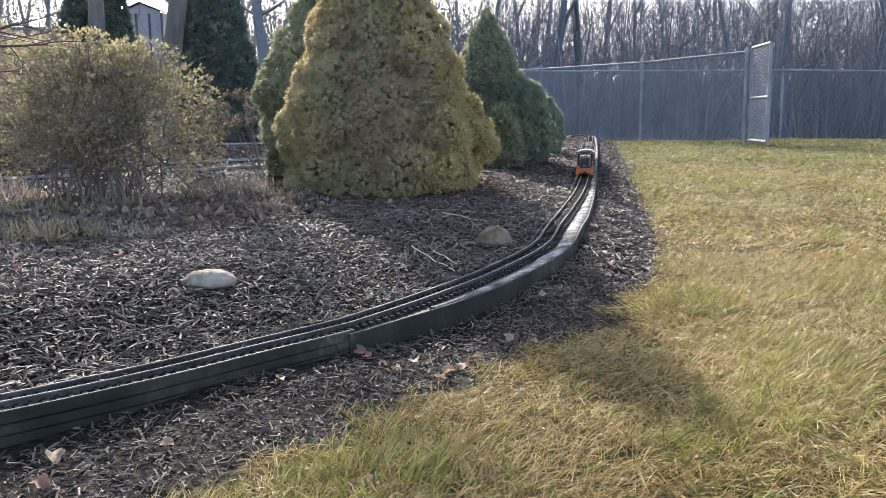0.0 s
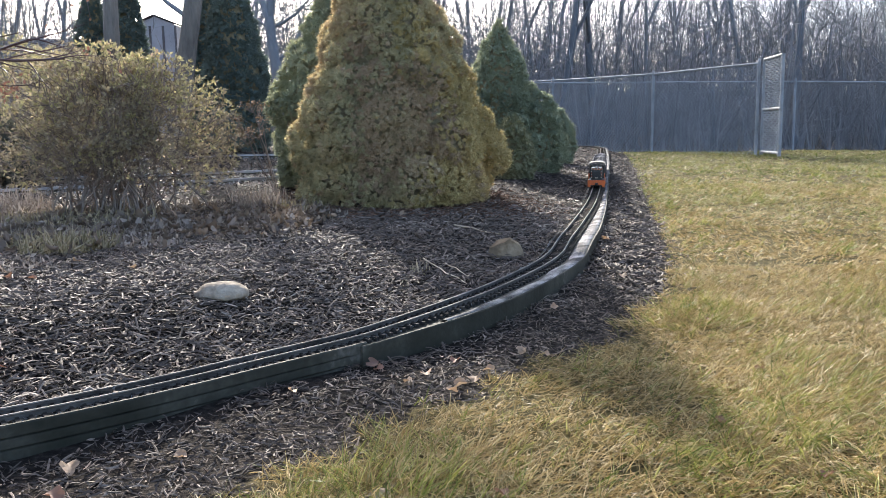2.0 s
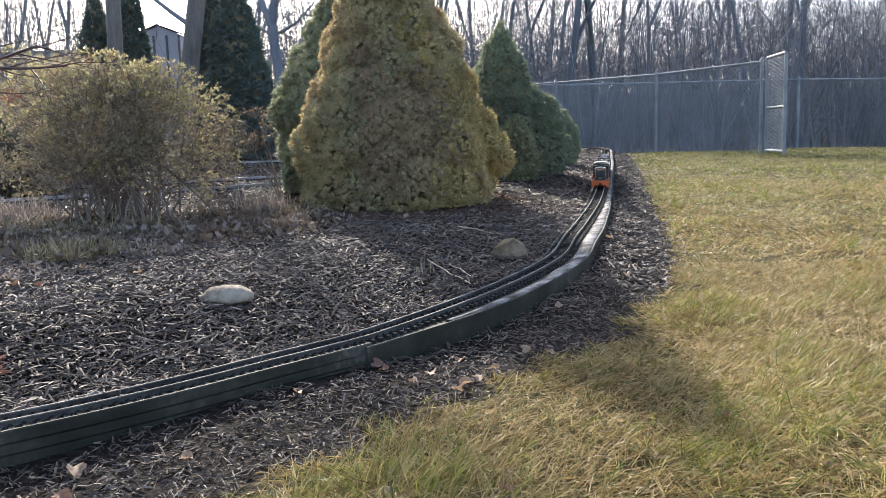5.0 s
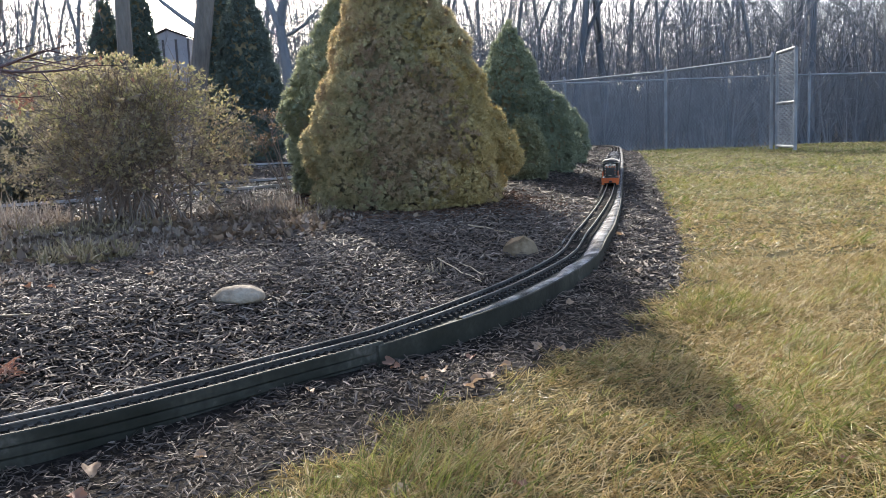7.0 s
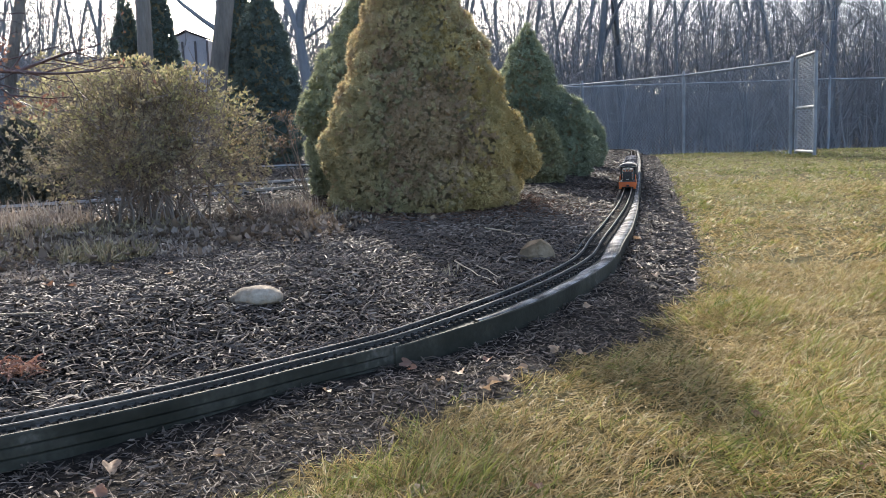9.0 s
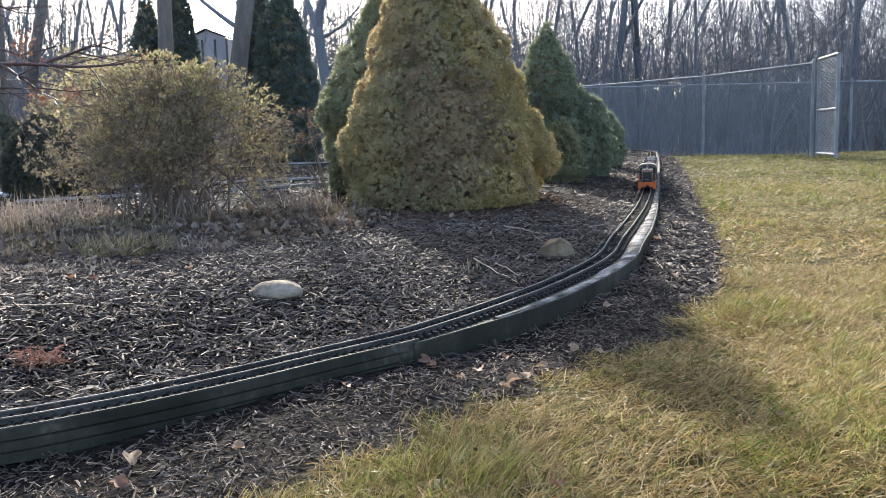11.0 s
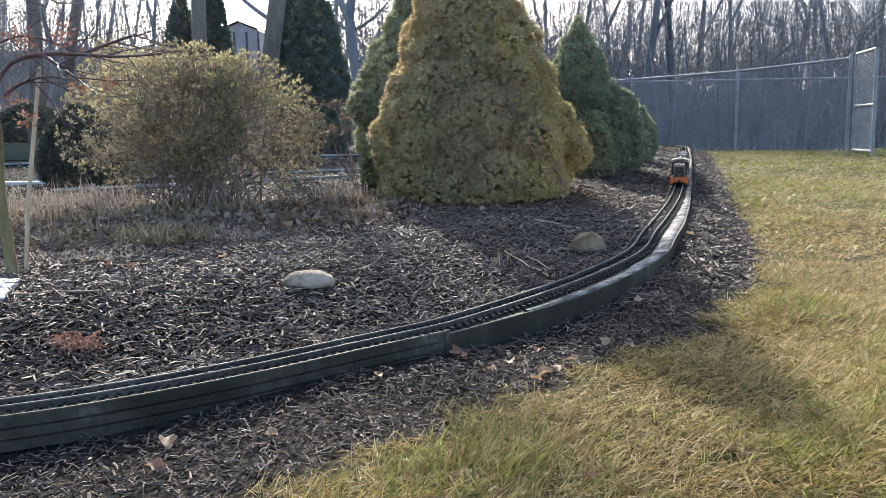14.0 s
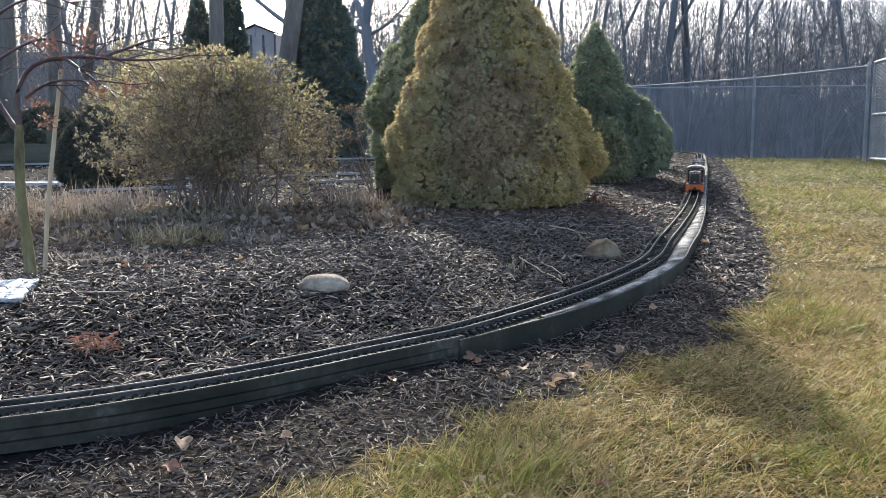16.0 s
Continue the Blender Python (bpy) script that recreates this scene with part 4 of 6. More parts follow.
def leafy_shrub(name, label, x, y, height, rx, ry, stems, tips, leaf, seed):
    """A mound of arching stems; whorls of leaves on the outer twigs, duller leaves within."""
    r = np.random.default_rng(seed)
    t = thing(name, label, "shrub", (x, y, gz(x, y)))
    # lumps of the mound's outline
    lump = [(unit(r.normal(size=3)), r.uniform(0, 6.28), r.uniform(2.5, 7)) for i in range(9)]

    def shell(d):
        return 1 + 0.12 * sum(np.sin(d @ w * k + q) for w, q, k in lump) / 1.6
    br = []
    centre = np.array([0, 0, height * 0.42])
    half = np.array([rx, ry, height * 0.56])

    def reach(d):
        """The mound's surface: full below, drawn in towards the top."""
        w = half * shell(d)[:, None]
        w[:, :2] *= (1 - 0.22 * np.clip(d[:, 2:], 0, 1) ** 1.5)
        w[:, 2] *= np.where(d[:, 2] < 0, 0.62, 1.0)
        return centre + d * w
    d = unit(r.normal(size=(tips * 2, 3)))
    d = d[(d[:, 2] > -0.75) & (r.uniform(0, 1, len(d)) < np.clip(0.75 + 0.5 * d[:, 2], 0.2, 1))][:tips]
    ends = centre + (reach(d) - centre) * (1 - 0.42 * r.uniform(0, 1, (len(d), 1)) ** 1.6)
    for i in range(stems):
        g = unit(r.normal(size=3) * [1, 1, 0.7] + [0, 0, 0.35])
        top = centre + (reach(g[None])[0] - centre) * r.uniform(0.7, 0.98)
        foot = np.array([*(r.normal(0, 0.24, 2) * [rx, ry]), -0.03])
        k = np.linspace(0, 1, 8)[:, None]
        pts = foot + (top - foot) * k ** np.array([1.35, 1.35, 0.8]) + r.normal(0, 0.016, (8, 3)) * np.sqrt(k)
        br.append((pts, np.linspace(0.0048, 0.0016, 8)))
        for j in range(8):
            s0 = pts[r.integers(2, 8)]
            e = s0 + unit(r.normal(size=3) + [0, 0, 0.35]) * r.uniform(0.05, 0.15)
            br.append((np.linspace(s0, e, 3) + r.normal(0, 0.005, (3, 3)), [0.0024, 0.0018, 0.001]))
    for e, q in zip(ends[::2], d[::2]):
        s0 = e - unit(q + r.normal(0, 0.5, 3) + [0, 0, 0.5]) * r.uniform(0.05, 0.13)
        br.append((np.linspace(s0, e, 3) + r.normal(0, 0.004, (3, 3)), [0.0020, 0.0016, 0.001]))
    v, f = tubes(br, 4)
    part("stem", np_mesh("stem", v, f, [M["twig"]]), None, t, "thin bare brown stems")
    full = ends[:, 2] / height
    patch = np.sin(ends @ np.array([9.0, 4, 7]) + 1) + np.sin(ends @ np.array([-6.0, 8, 11]) + seed)
    lit = r.uniform(0, 1, len(ends)) < 0.10 + 0.8 * smooth(full + 0.14 * patch, 0.40, 0.95)
    v, f = rosettes(r, ends[lit], unit(d[lit] + [0, 0, 0.5]), leaf)
    part("foliage", np_mesh("foliage", v, f, [M["shrubleaf"]]), None, t, "yellow-green winter leaves")
    v, f = rosettes(r, ends[~lit], unit(d[~lit] + [0, 0, 0.3]), leaf * 0.9, 5)
    k = unit(r.normal(size=(tips * 2, 3)))
    k = k[k[:, 2] > -0.3]
    v2, f2 = leaf_quads(r, centre + (reach(k) - centre) * 0.93 * r.uniform(0.35, 1, (len(k), 1)) ** 0.5, leaf * 0.75)
    part("inner_foliage", np_mesh("inner_foliage", np.vstack([v, v2]), np.vstack([f, f2 + len(v)]), [M["shrubdull"]]), None, t, "dull olive-brown inner leaves")
    return t


leafy_shrub("shrub", "broad twiggy shrub with sparse yellow-green winter leaves", -1.54, 3.84, 0.84, 0.51, 0.42, 80, 3400, 0.0225, 41)
leafy_shrub("shrub", "taller olive shrub behind the rails and the broad shrub", -3.40, 7.0, 1.10, 0.62, 0.45, 50, 1700, 0.030, 42)


# ---- dry perennials ----
def dry_tuft(name, label, x, y, radius, height, n, mat, seed, lie=0.6, width=0.0045):
    r = np.random.default_rng(seed)
    a, q = r.uniform(0, 2 * np.pi, n), np.sqrt(r.uniform(0, 1, n)) * radius
    px, py = x + np.cos(a) * q, y + np.sin(a) * q
    tilt, yaw = np.abs(r.normal(0, lie, n)), r.uniform(0, 2 * np.pi, n)
    way = np.stack([np.cos(yaw) * np.sin(tilt), np.sin(yaw) * np.sin(tilt), np.cos(tilt)], 1)
    k = n // 2
    v, f = blades(np.stack([px, py, ground(px, py) - 0.005], 1)[:k], way[:k], r.uniform(0.35, 1.1, k) * height, r.uniform(0.6, 1.5, k) * width, r.uniform(-0.05, 0.7, k), r)
    k = int(n * 0.85)
    g, q = leaf_quads(r, np.stack([px, py, ground(px, py) + r.gamma(1.2, 0.12, n) * height * 0.6], 1)[:k], 0.022 if n > 100 else 0.01)
    v, f = np.vstack([v, g]), np.vstack([f, q + len(v)])
    tagged(new(name, np_mesh(name, v, f, [M[mat]])), label, "plant", "dry plants in the bed", "stuff" if n > 300 else "")


for i, (x, y, rad, h, n, mat, lie) in enumerate((
        (-1.27, 2.75, 0.15, 0.10, 1600, "tuftgreen", 1.05), (-1.05, 2.85, 0.13, 0.05, 450, "straw", 1.1), (-1.58, 2.88, 0.18, 0.08, 500, "tuftgreen", 1.1),
        (-2.38, 4.15, 0.36, 0.20, 1500, "straw", 1.0), (-1.95, 3.45, 0.28, 0.12, 600, "tuftgreen", 1.0), (-2.40, 3.6, 0.36, 0.15, 1500, "straw", 1.1),
        (-1.22, 3.25, 0.22, 0.06, 450, "straw", 1.1), (-0.92, 4.0, 0.15, 0.16, 500, "straw", 0.6), (-1.33, 2.40, 0.16, 0.05, 350, "straw", 1.2),
        (-1.50, 3.50, 0.26, 0.11, 900, "tuftgreen", 1.0), (-0.95, 3.35, 0.26, 0.05, 700, "straw", 1.2), (-1.35, 3.05, 0.26, 0.06, 700, "straw", 1.1), (-0.66, 3.62, 0.22, 0.05, 500, "straw", 1.2), (-1.75, 3.1, 0.26, 0.08, 800, "straw", 1.0), (-2.1, 3.9, 0.30, 0.14, 700, "straw", 1.0), (-0.70, 3.90, 0.12, 0.10, 300, "tuftgreen", 0.8))):
    dry_tuft("dry_perennial", "low clump of dead brown stalks and withered leaves" if mat == "straw" else "low matted plant with olive and tan winter leaves", x, y, rad, h, n, mat, 60 + i, lie)
dry_tuft("grass_tuft", "small green sprig of grass in the mulch", -0.09, 2.56, 0.035, 0.07, 40, "tuftgreen", 80, 0.6, 0.002)


def leaf_litter():
    """Curled brown leaves drifted round the foot of the shrubs."""
    r = np.random.default_rng(95)
    n = 3800
    x, y = r.uniform(-2.7, -0.5, n), 2.45 + 1.5 * r.uniform(0, 1, n) ** 0.8
    k = (y > 2.42 + 1.0 * np.clip(x + 1.4, -0.2, 2) + r.normal(0, 0.08, n)) & (np.hypot(x + 0.27, y - 4.25) > 0.5)
    x, y = x[k], y[k]
    n = len(x)
    s = r.gamma(3.0, 0.0028, n) + 0.004
    a, curl, tilt = r.uniform(0, 6.283, n), r.uniform(0.4, 1.1, n), r.normal(0, 0.65, n)
    p = np.stack([x, y, ground(x, y) + r.uniform(0.006, 0.03, n)], 1)
    ax = np.stack([np.cos(a) * np.cos(tilt), np.sin(a) * np.cos(tilt), np.sin(tilt)], 1)
    sd = np.stack([-np.sin(a), np.cos(a), r.normal(0, 0.4, n)], 1)
    up = np.array([0, 0, 1.0])
    rows = []
    for u, w, lift in ((-1.0, 0.12, 0.5), (-0.4, 0.55, 0.0), (0.35, 0.5, 0.05), (1.0, 0.06, 0.6)):
        for q in (-1, 0, 1):
            rows.append(p + ax * (u * s)[:, None] + sd * (q * w * s)[:, None] + up * ((lift + abs(q) * curl) * curl * s * 0.8)[:, None])
    v = np.stack(rows, 1).reshape(-1, 3)
    quads = [[i * 3 + j, i * 3 + j + 1, i * 3 + j + 4, i * 3 + j + 3] for i in range(3) for j in range(2)]
    f = np.concatenate([np.arange(n)[:, None] * 12 + q for q in quads], 1).reshape(-1, 4)
    tagged(new("leaf_litter", np_mesh("leaf_litter", v, f, [M["drift"]], flat=False)), "drift of curled brown leaves under the shrubs", "leaf litter", kind="stuff")


leaf_litter()


def needle_litter():
    """Rust-brown needles shed round the burnt spruce."""
    r = np.random.default_rng(97)
    n = 9000
    a, q = r.uniform(0, 6.283, n), 0.32 + np.abs(r.normal(0, 0.20, n))
    x, y = -0.24 + np.cos(a) * q * 1.15, 4.22 + np.sin(a) * q
    yaw, tilt = r.uniform(0, 6.283, n), r.normal(0.1, 0.25, n)
    way = np.stack([np.cos(yaw) * np.cos(tilt), np.sin(yaw) * np.cos(tilt), np.sin(tilt)], 1)
    v, f = blades(np.stack([x, y, ground(x, y) + r.uniform(0.004, 0.014, n)], 1), way, r.uniform(0.012, 0.03, n), r.uniform(0.003, 0.0065, n), r.uniform(0, 0.2, n), r)
    tagged(new("needle_litter", np_mesh("needle_litter", v, f, [M["fallen_needle"]])), "rust-brown fallen needles round the burnt spruce", "needle litter", kind="stuff")


needle_litter()


def seed_head(x, y, h, seed):
    """Dead flower stalks with flat, branched heads."""
    r = np.random.default_rng(seed)
    t = thing("dead_flower", "tall dead flower stalks with flat rusty seed heads", "plant", (x, y, gz(x, y)))
    br, heads = [], []
    for i in range(7):
        top = np.array([r.normal(-0.05, 0.07), r.normal(0, 0.05), h * r.uniform(0.55, 1.0)])
        k = np.linspace(0, 1, 6)[:, None]
        br.append((np.array([0.05, 0, 0]) * (1 - k) + top * k + r.normal(0, 0.006, (6, 3)), np.linspace(0.003, 0.0016, 6)))
        for j in range(7):
            e = top + np.array([r.normal(0, 0.035), r.normal(0, 0.03), r.uniform(0.0, 0.03)])
            br.append((np.linspace(top - [0, 0, 0.03], e, 3), [0.0014, 0.0012, 0.001]))
            heads.append(e + r.normal(0, 0.006, (7, 3)))
        v, f = leaf_quads(r, np.concatenate(heads[-7:]), 0.014)
        tagged(part("seed_head", np_mesh("seed_head", v, f, [M["litter"]]), None, t), kind="stuff")
    v, f = tubes(br, 4)
    part("stalk", np_mesh("stalk", v, f, [M["straw"]]), None, t)


seed_head(-0.97, 4.45, 0.50, 91)


# ---- stones and small litter ----
def stone(label, x, y, sx, sy, sz, seed, rz=0, facets=0, mat="stone"):
    r = np.random.default_rng(int(seed * 10))
    cuts = [(Vector(unit(r.normal(size=3))), r.uniform(0.5, 0.8)) for i in range(facets)]
    bm = bmesh.new()
    bmesh.ops.create_icosphere(bm, subdivisions=4 if facets < 6 else 5, radius=1)
    for v in bm.verts:
        k = 1 + 0.16 * noise.noise(v.co * 1.1 + Vector((seed, 0, 0))) + 0.05 * noise.noise(v.co * 3.5 + Vector((0, seed, 0))) + 0.012 * noise.noise(v.co * 11)
        c = v.co * k
        for nrm, lim in cuts:
            over = c.dot(nrm) - lim
            if over > 0:
                c -= nrm * over * 0.95
        c.z = c.z if c.z > -0.4 else -0.4
        v.co = Vector((c.x * sx, c.y * sy, c.z * sz))
    for f in bm.faces:
        f.smooth = facets < 6
    me = bpy.data.meshes.new("stone")
    bm.to_mesh(me)
    bm.free()
    me.materials.append(M[mat])
    ob = new("stone", me)
    ob.matrix_basis = pose(x, y, gz(x, y) + 0.25 * sz, 0, 0, rz)
    tagged(ob, label, "stone")


stone("smooth pale flattened field stone lying on the mulch", -0.585, 2.13, 0.070, 0.05, 0.034, 2.0, 5, 4)
stone("rough tan field stone beside the track", 0.195, 2.86, 0.086, 0.062, 0.062, 5.0, 20, 22, "stone_tan")
stone("small grey stone in the grass", -0.103, 1.225, 0.022, 0.014, 0.010, 8.0, 20)


def curled_leaf(x, y, size, rz, seed, mat="litter", label="curled dry pale leaf lying on the mulch"):
    """A lobed leaf, cupped and bent."""
    r = np.random.default_rng(seed)
    k = 18
    a = np.linspace(0, 2 * np.pi, k, endpoint=False)
    rad = size * (0.55 + 0.30 * np.abs(np.cos(a * 2.5)) + r.normal(0, 0.05, k))
    v = [(0, 0, 0.0)]
    for s in (0.5, 1.0):
        for q, d in zip(a, rad):
            px, py = math.cos(q) * d * s, math.sin(q) * d * s * 0.8
            v.append((px, py, s * s * size * (0.28 * math.cos(q * 2 + seed) + 0.2) + r.normal(0, 0.04) * size))
    f = [(0, 1 + i, 1 + (i + 1) % k) for i in range(k)]
    for i in range(k):
        j = (i + 1) % k
        f += [(1 + i, 1 + k + i, 1 + k + j), (1 + i, 1 + k + j, 1 + j)]
    ob = new("fallen_leaf", np_mesh("fallen_leaf", v, f, [M[mat]], flat=False))
    ob.matrix_basis = pose(x, y, gz(x, y) + 0.014, r.uniform(-25, 25), r.uniform(-25, 25), rz)
    tagged(ob, label, "leaf", "fallen leaves")


for i, (x, y, s) in enumerate(((-0.044, 1.778, 0.017), (-0.082, 1.736, 0.015), (0.012, 1.689, 0.016), (0.18, 1.967, 0.020), (-0.619, 1.314, 0.024), (0.095, 1.823, 0.018),
                               (0.241, 1.939, 0.018), (0.062, 1.761, 0.02), (-0.31, 1.638, 0.014), (0.03, 1.72, 0.024), (0.3, 2.3, 0.018), (0.58, 2.75, 0.02), (0.62, 3.3, 0.025),
                               (-0.45, 1.36, 0.018), (-0.9, 2.35, 0.016), (-0.72, 3.3, 0.03), (-0.5, 3.55, 0.03), (-0.2, 3.6, 0.022), (0.1, 3.5, 0.022), (-1.1, 2.45, 0.02), (-0.68, 3.05, 0.02))):
    curled_leaf(x, y, s, i * 77 % 360, 100 + i)
for i, (x, y, s) in enumerate(((-0.165, 1.83, 0.022), (-0.15, 1.80, 0.017), (0.02, 1.87, 0.018), (0.497, 1.473, 0.02), (0.53, 1.46, 0.014), (0.689, 1.803, 0.016), (0.807, 2.321, 0.018),
                               (0.591, 1.244, 0.014), (0.086, 1.197, 0.016), (0.717, 2.268, 0.018), (-0.6, 1.22, 0.02), (-1.18, 2.2, 0.02), (-1.1, 2.18, 0.018))):
    curled_leaf(x, y, s, i * 131 % 360, 140 + i, "rust", "crumpled rusty brown leaf")


def rusty_clump(x, y, rad, n, seed):
    r = np.random.default_rng(seed)
    a, q = r.uniform(0, 2 * np.pi, n), np.sqrt(r.uniform(0, 1, n)) * rad
    px, py = x + np.cos(a) * q, y + np.sin(a) * q * 0.8
    way = unit(np.stack([r.normal(size=n), r.normal(size=n), np.abs(r.normal(0.3, 0.5, n))], 1))
    v, f = blades(np.stack([px, py, ground(px, py) + r.uniform(0.002, 0.03, n)], 1), way, r.uniform(0.012, 0.04, n), r.uniform(0.002, 0.006, n), r.uniform(0, 0.5, n), r)
    tagged(new("leaf_clump", np_mesh("leaf_clump", v, f, [M["ember"]])), "crumpled clump of rusty orange curled leaves", "leaf litter")


rusty_clump(-0.935, 1.60, 0.042, 170, 201)


def stick(label, pts, r0, mat="cane"):
    p = np.array([(x, y, gz(x, y) + h) for x, y, h in pts])
    k = np.linspace(0, 1, 6)
    s = np.linspace(0, 1, len(p))
    q = np.stack([np.interp(k, s, p[:, i]) for i in range(3)], 1)
    q[1:-1] += np.random.default_rng(int(r0 * 1e5)).normal(0, 0.003, (4, 3))
    v, f = tubes([(q, np.linspace(r0, r0 * 0.6, 6))], 6)
    tagged(new("stick", np_mesh("stick", v, f, [M[mat]])), label, "stick", "fallen sticks")


stick("thin pale stick lying on the mulch", [(-0.08, 2.66, 0.015), (0.055, 2.45, 0.012)], 0.0023)
stick("thin pale forked stick beside another", [(-0.01, 2.64, 0.012), (0.075, 2.52, 0.016)], 0.0020)
stick("weathered twig lying on the mulch", [(0.02, 3.3, 0.014), (0.2, 3.2, 0.012)], 0.0035)
stick("long thin twig by the young tree", [(-1.22, 1.83, 0.01), (-1.0, 1.88, 0.015)], 0.0025)
stick("short dark piece of bark beside the track", [(-0.684, 1.535, 0.012), (-0.632, 1.551, 0.012)], 0.0075, "bark")


# ---- young tree with its cane ----
def young_tree(x, y):
    r = np.random.default_rng(17)
    z = gz(x, y)
    t = thing("young_maple", "slender young maple with bare dark branches and a few rusty leaves", "tree", (x, y, z))
    tr = np.array([(0, 0, -0.03), (-0.006, 0, 0.08), (-0.012, 0, 0.17), (-0.014, 0, 0.26), (-0.010, 0, 0.34), (-0.005, 0, 0.41)])
    v, f = tubes([(tr, np.array([0.017, 0.0145, 0.0135, 0.013, 0.0125, 0.010]))], 12)
    part("trunk", np_mesh("trunk", v, f, [M["maplebark"]], flat=False), None, t, "greenish young bark")
    tips = []
    main = (((-0.005, 0, 0.40), (-0.002, 0, 0.50), (0.05, 0, 0.565), (0.13, 0.01, 0.585), (0.24, 0.0, 0.58), (0.35, -0.01, 0.57), (0.47, 0, 0.575)),
            ((0.02, 0, 0.48), (0.06, 0.01, 0.51), (0.13, 0.0, 0.525), (0.20, 0.0, 0.52)),
            ((-0.002, 0, 0.38), (-0.06, 0, 0.47), (-0.10, 0.02, 0.56), (-0.11, 0.02, 0.68), (-0.06, 0.03, 0.80)),
            ((-0.10, 0.02, 0.56), (-0.02, 0.03, 0.61), (0.08, 0.02, 0.635), (0.20, 0.02, 0.60)),
            ((-0.06, 0, 0.47), (-0.18, 0.0, 0.52), (-0.30, 0, 0.55)),
            ((-0.11, 0.02, 0.66), (-0.02, 0.02, 0.72), (0.10, 0.0, 0.74), (0.22, 0, 0.70)),
            ((0.24, 0.0, 0.58), (0.32, 0.02, 0.61), (0.40, 0.02, 0.63)),
            ((0.13, 0.01, 0.585), (0.20, -0.01, 0.54), (0.26, -0.02, 0.50)))
    for k, pl_ in enumerate(main):
        p = spline(pl_, 0.03)
        br = [(p, np.linspace(0.0085 if k in (0, 2) else 0.0055, 0.0022, len(p)))]
        for j in range(5 + 3 * (k == 0)):
            q = p[r.integers(len(p) // 3, len(p))]
            grow(r, q, (r.uniform(0.3, 1), r.normal(0, 0.4), r.normal(0.05, 0.3)), r.uniform(0.10, 0.22), 0.0022, 1, br, 0.7, (3,), 0.08, -0.01, 0.6)
        v, f = tubes(br, 5)
        part("branch", np_mesh("branch", v, f, [M["maplebranch"]], flat=False), None, t)
        tips += [b[0][-1] for b in br[1:]]
    tips = np.array(tips)
    heart = np.array([(0.10, 0.0, 0.61), (0.06, 0.0, 0.625), (0.20, 0.0, 0.64), (0.185, 0.0, 0.60), (0.23, 0.0, 0.495), (0.31, 0.0, 0.50), (0.05, 0, 0.47), (0.07, 0, 0.42)])
    pos = np.concatenate([h + r.normal(0, 0.014, (38, 3)) for h in heart] + [tips[r.integers(0, len(tips), 40)] + r.normal(0, 0.008, (40, 3))])
    v, f = leaf_quads(r, pos, 0.015)
    tagged(part("withered_foliage", np_mesh("withered_foliage", v, f, [M["ember"]]), None, t, "withered rusty leaves"), kind="stuff")


young_tree(-1.393, 2.10)
cz = gz(-1.36, 2.10)
v_, f_ = tubes([(np.array([(-1.362, 2.10, cz - 0.05), (-1.352, 2.13, cz + 0.19), (-1.336, 2.16, cz + 0.38), (-1.322, 2.19, cz + 0.56)]), [0.0062, 0.006, 0.0058, 0.0055])], 10)
tagged(new("garden_cane", np_mesh("garden_cane", v_, f_, [M["cane"]], flat=False)), "pale bamboo cane leaning beside the young maple", "stake")


def pale_slab():
    bm = box((0.36, 0.24, 0.009), (0, 0, 0), 0.0)
    bmesh.ops.subdivide_edges(bm, edges=bm.edges[:], cuts=14, use_grid_fill=True)
    for v in bm.verts:
        v.co += Vector((-0.42 * v.co.y + 0.012 * noise.noise(v.co * 60), 0.012 * noise.noise(v.co * 60 + Vector((5, 0, 0))), 0.006 * noise.noise(v.co * 30 + Vector((0, 9, 0)))))
    me = bpy.data.meshes.new("slab")
    bm.to_mesh(me)
    bm.free()
    me.materials.append(M["pale"])
    ob = new("stepping_slab", me)
    ob.matrix_basis = pose(-1.425, 1.86, gz(-1.42, 1.86) + 0.012, 1, 0, 2)
    tagged(ob, "pale rough-edged slab lying in the mulch", "slab")


pale_slab()


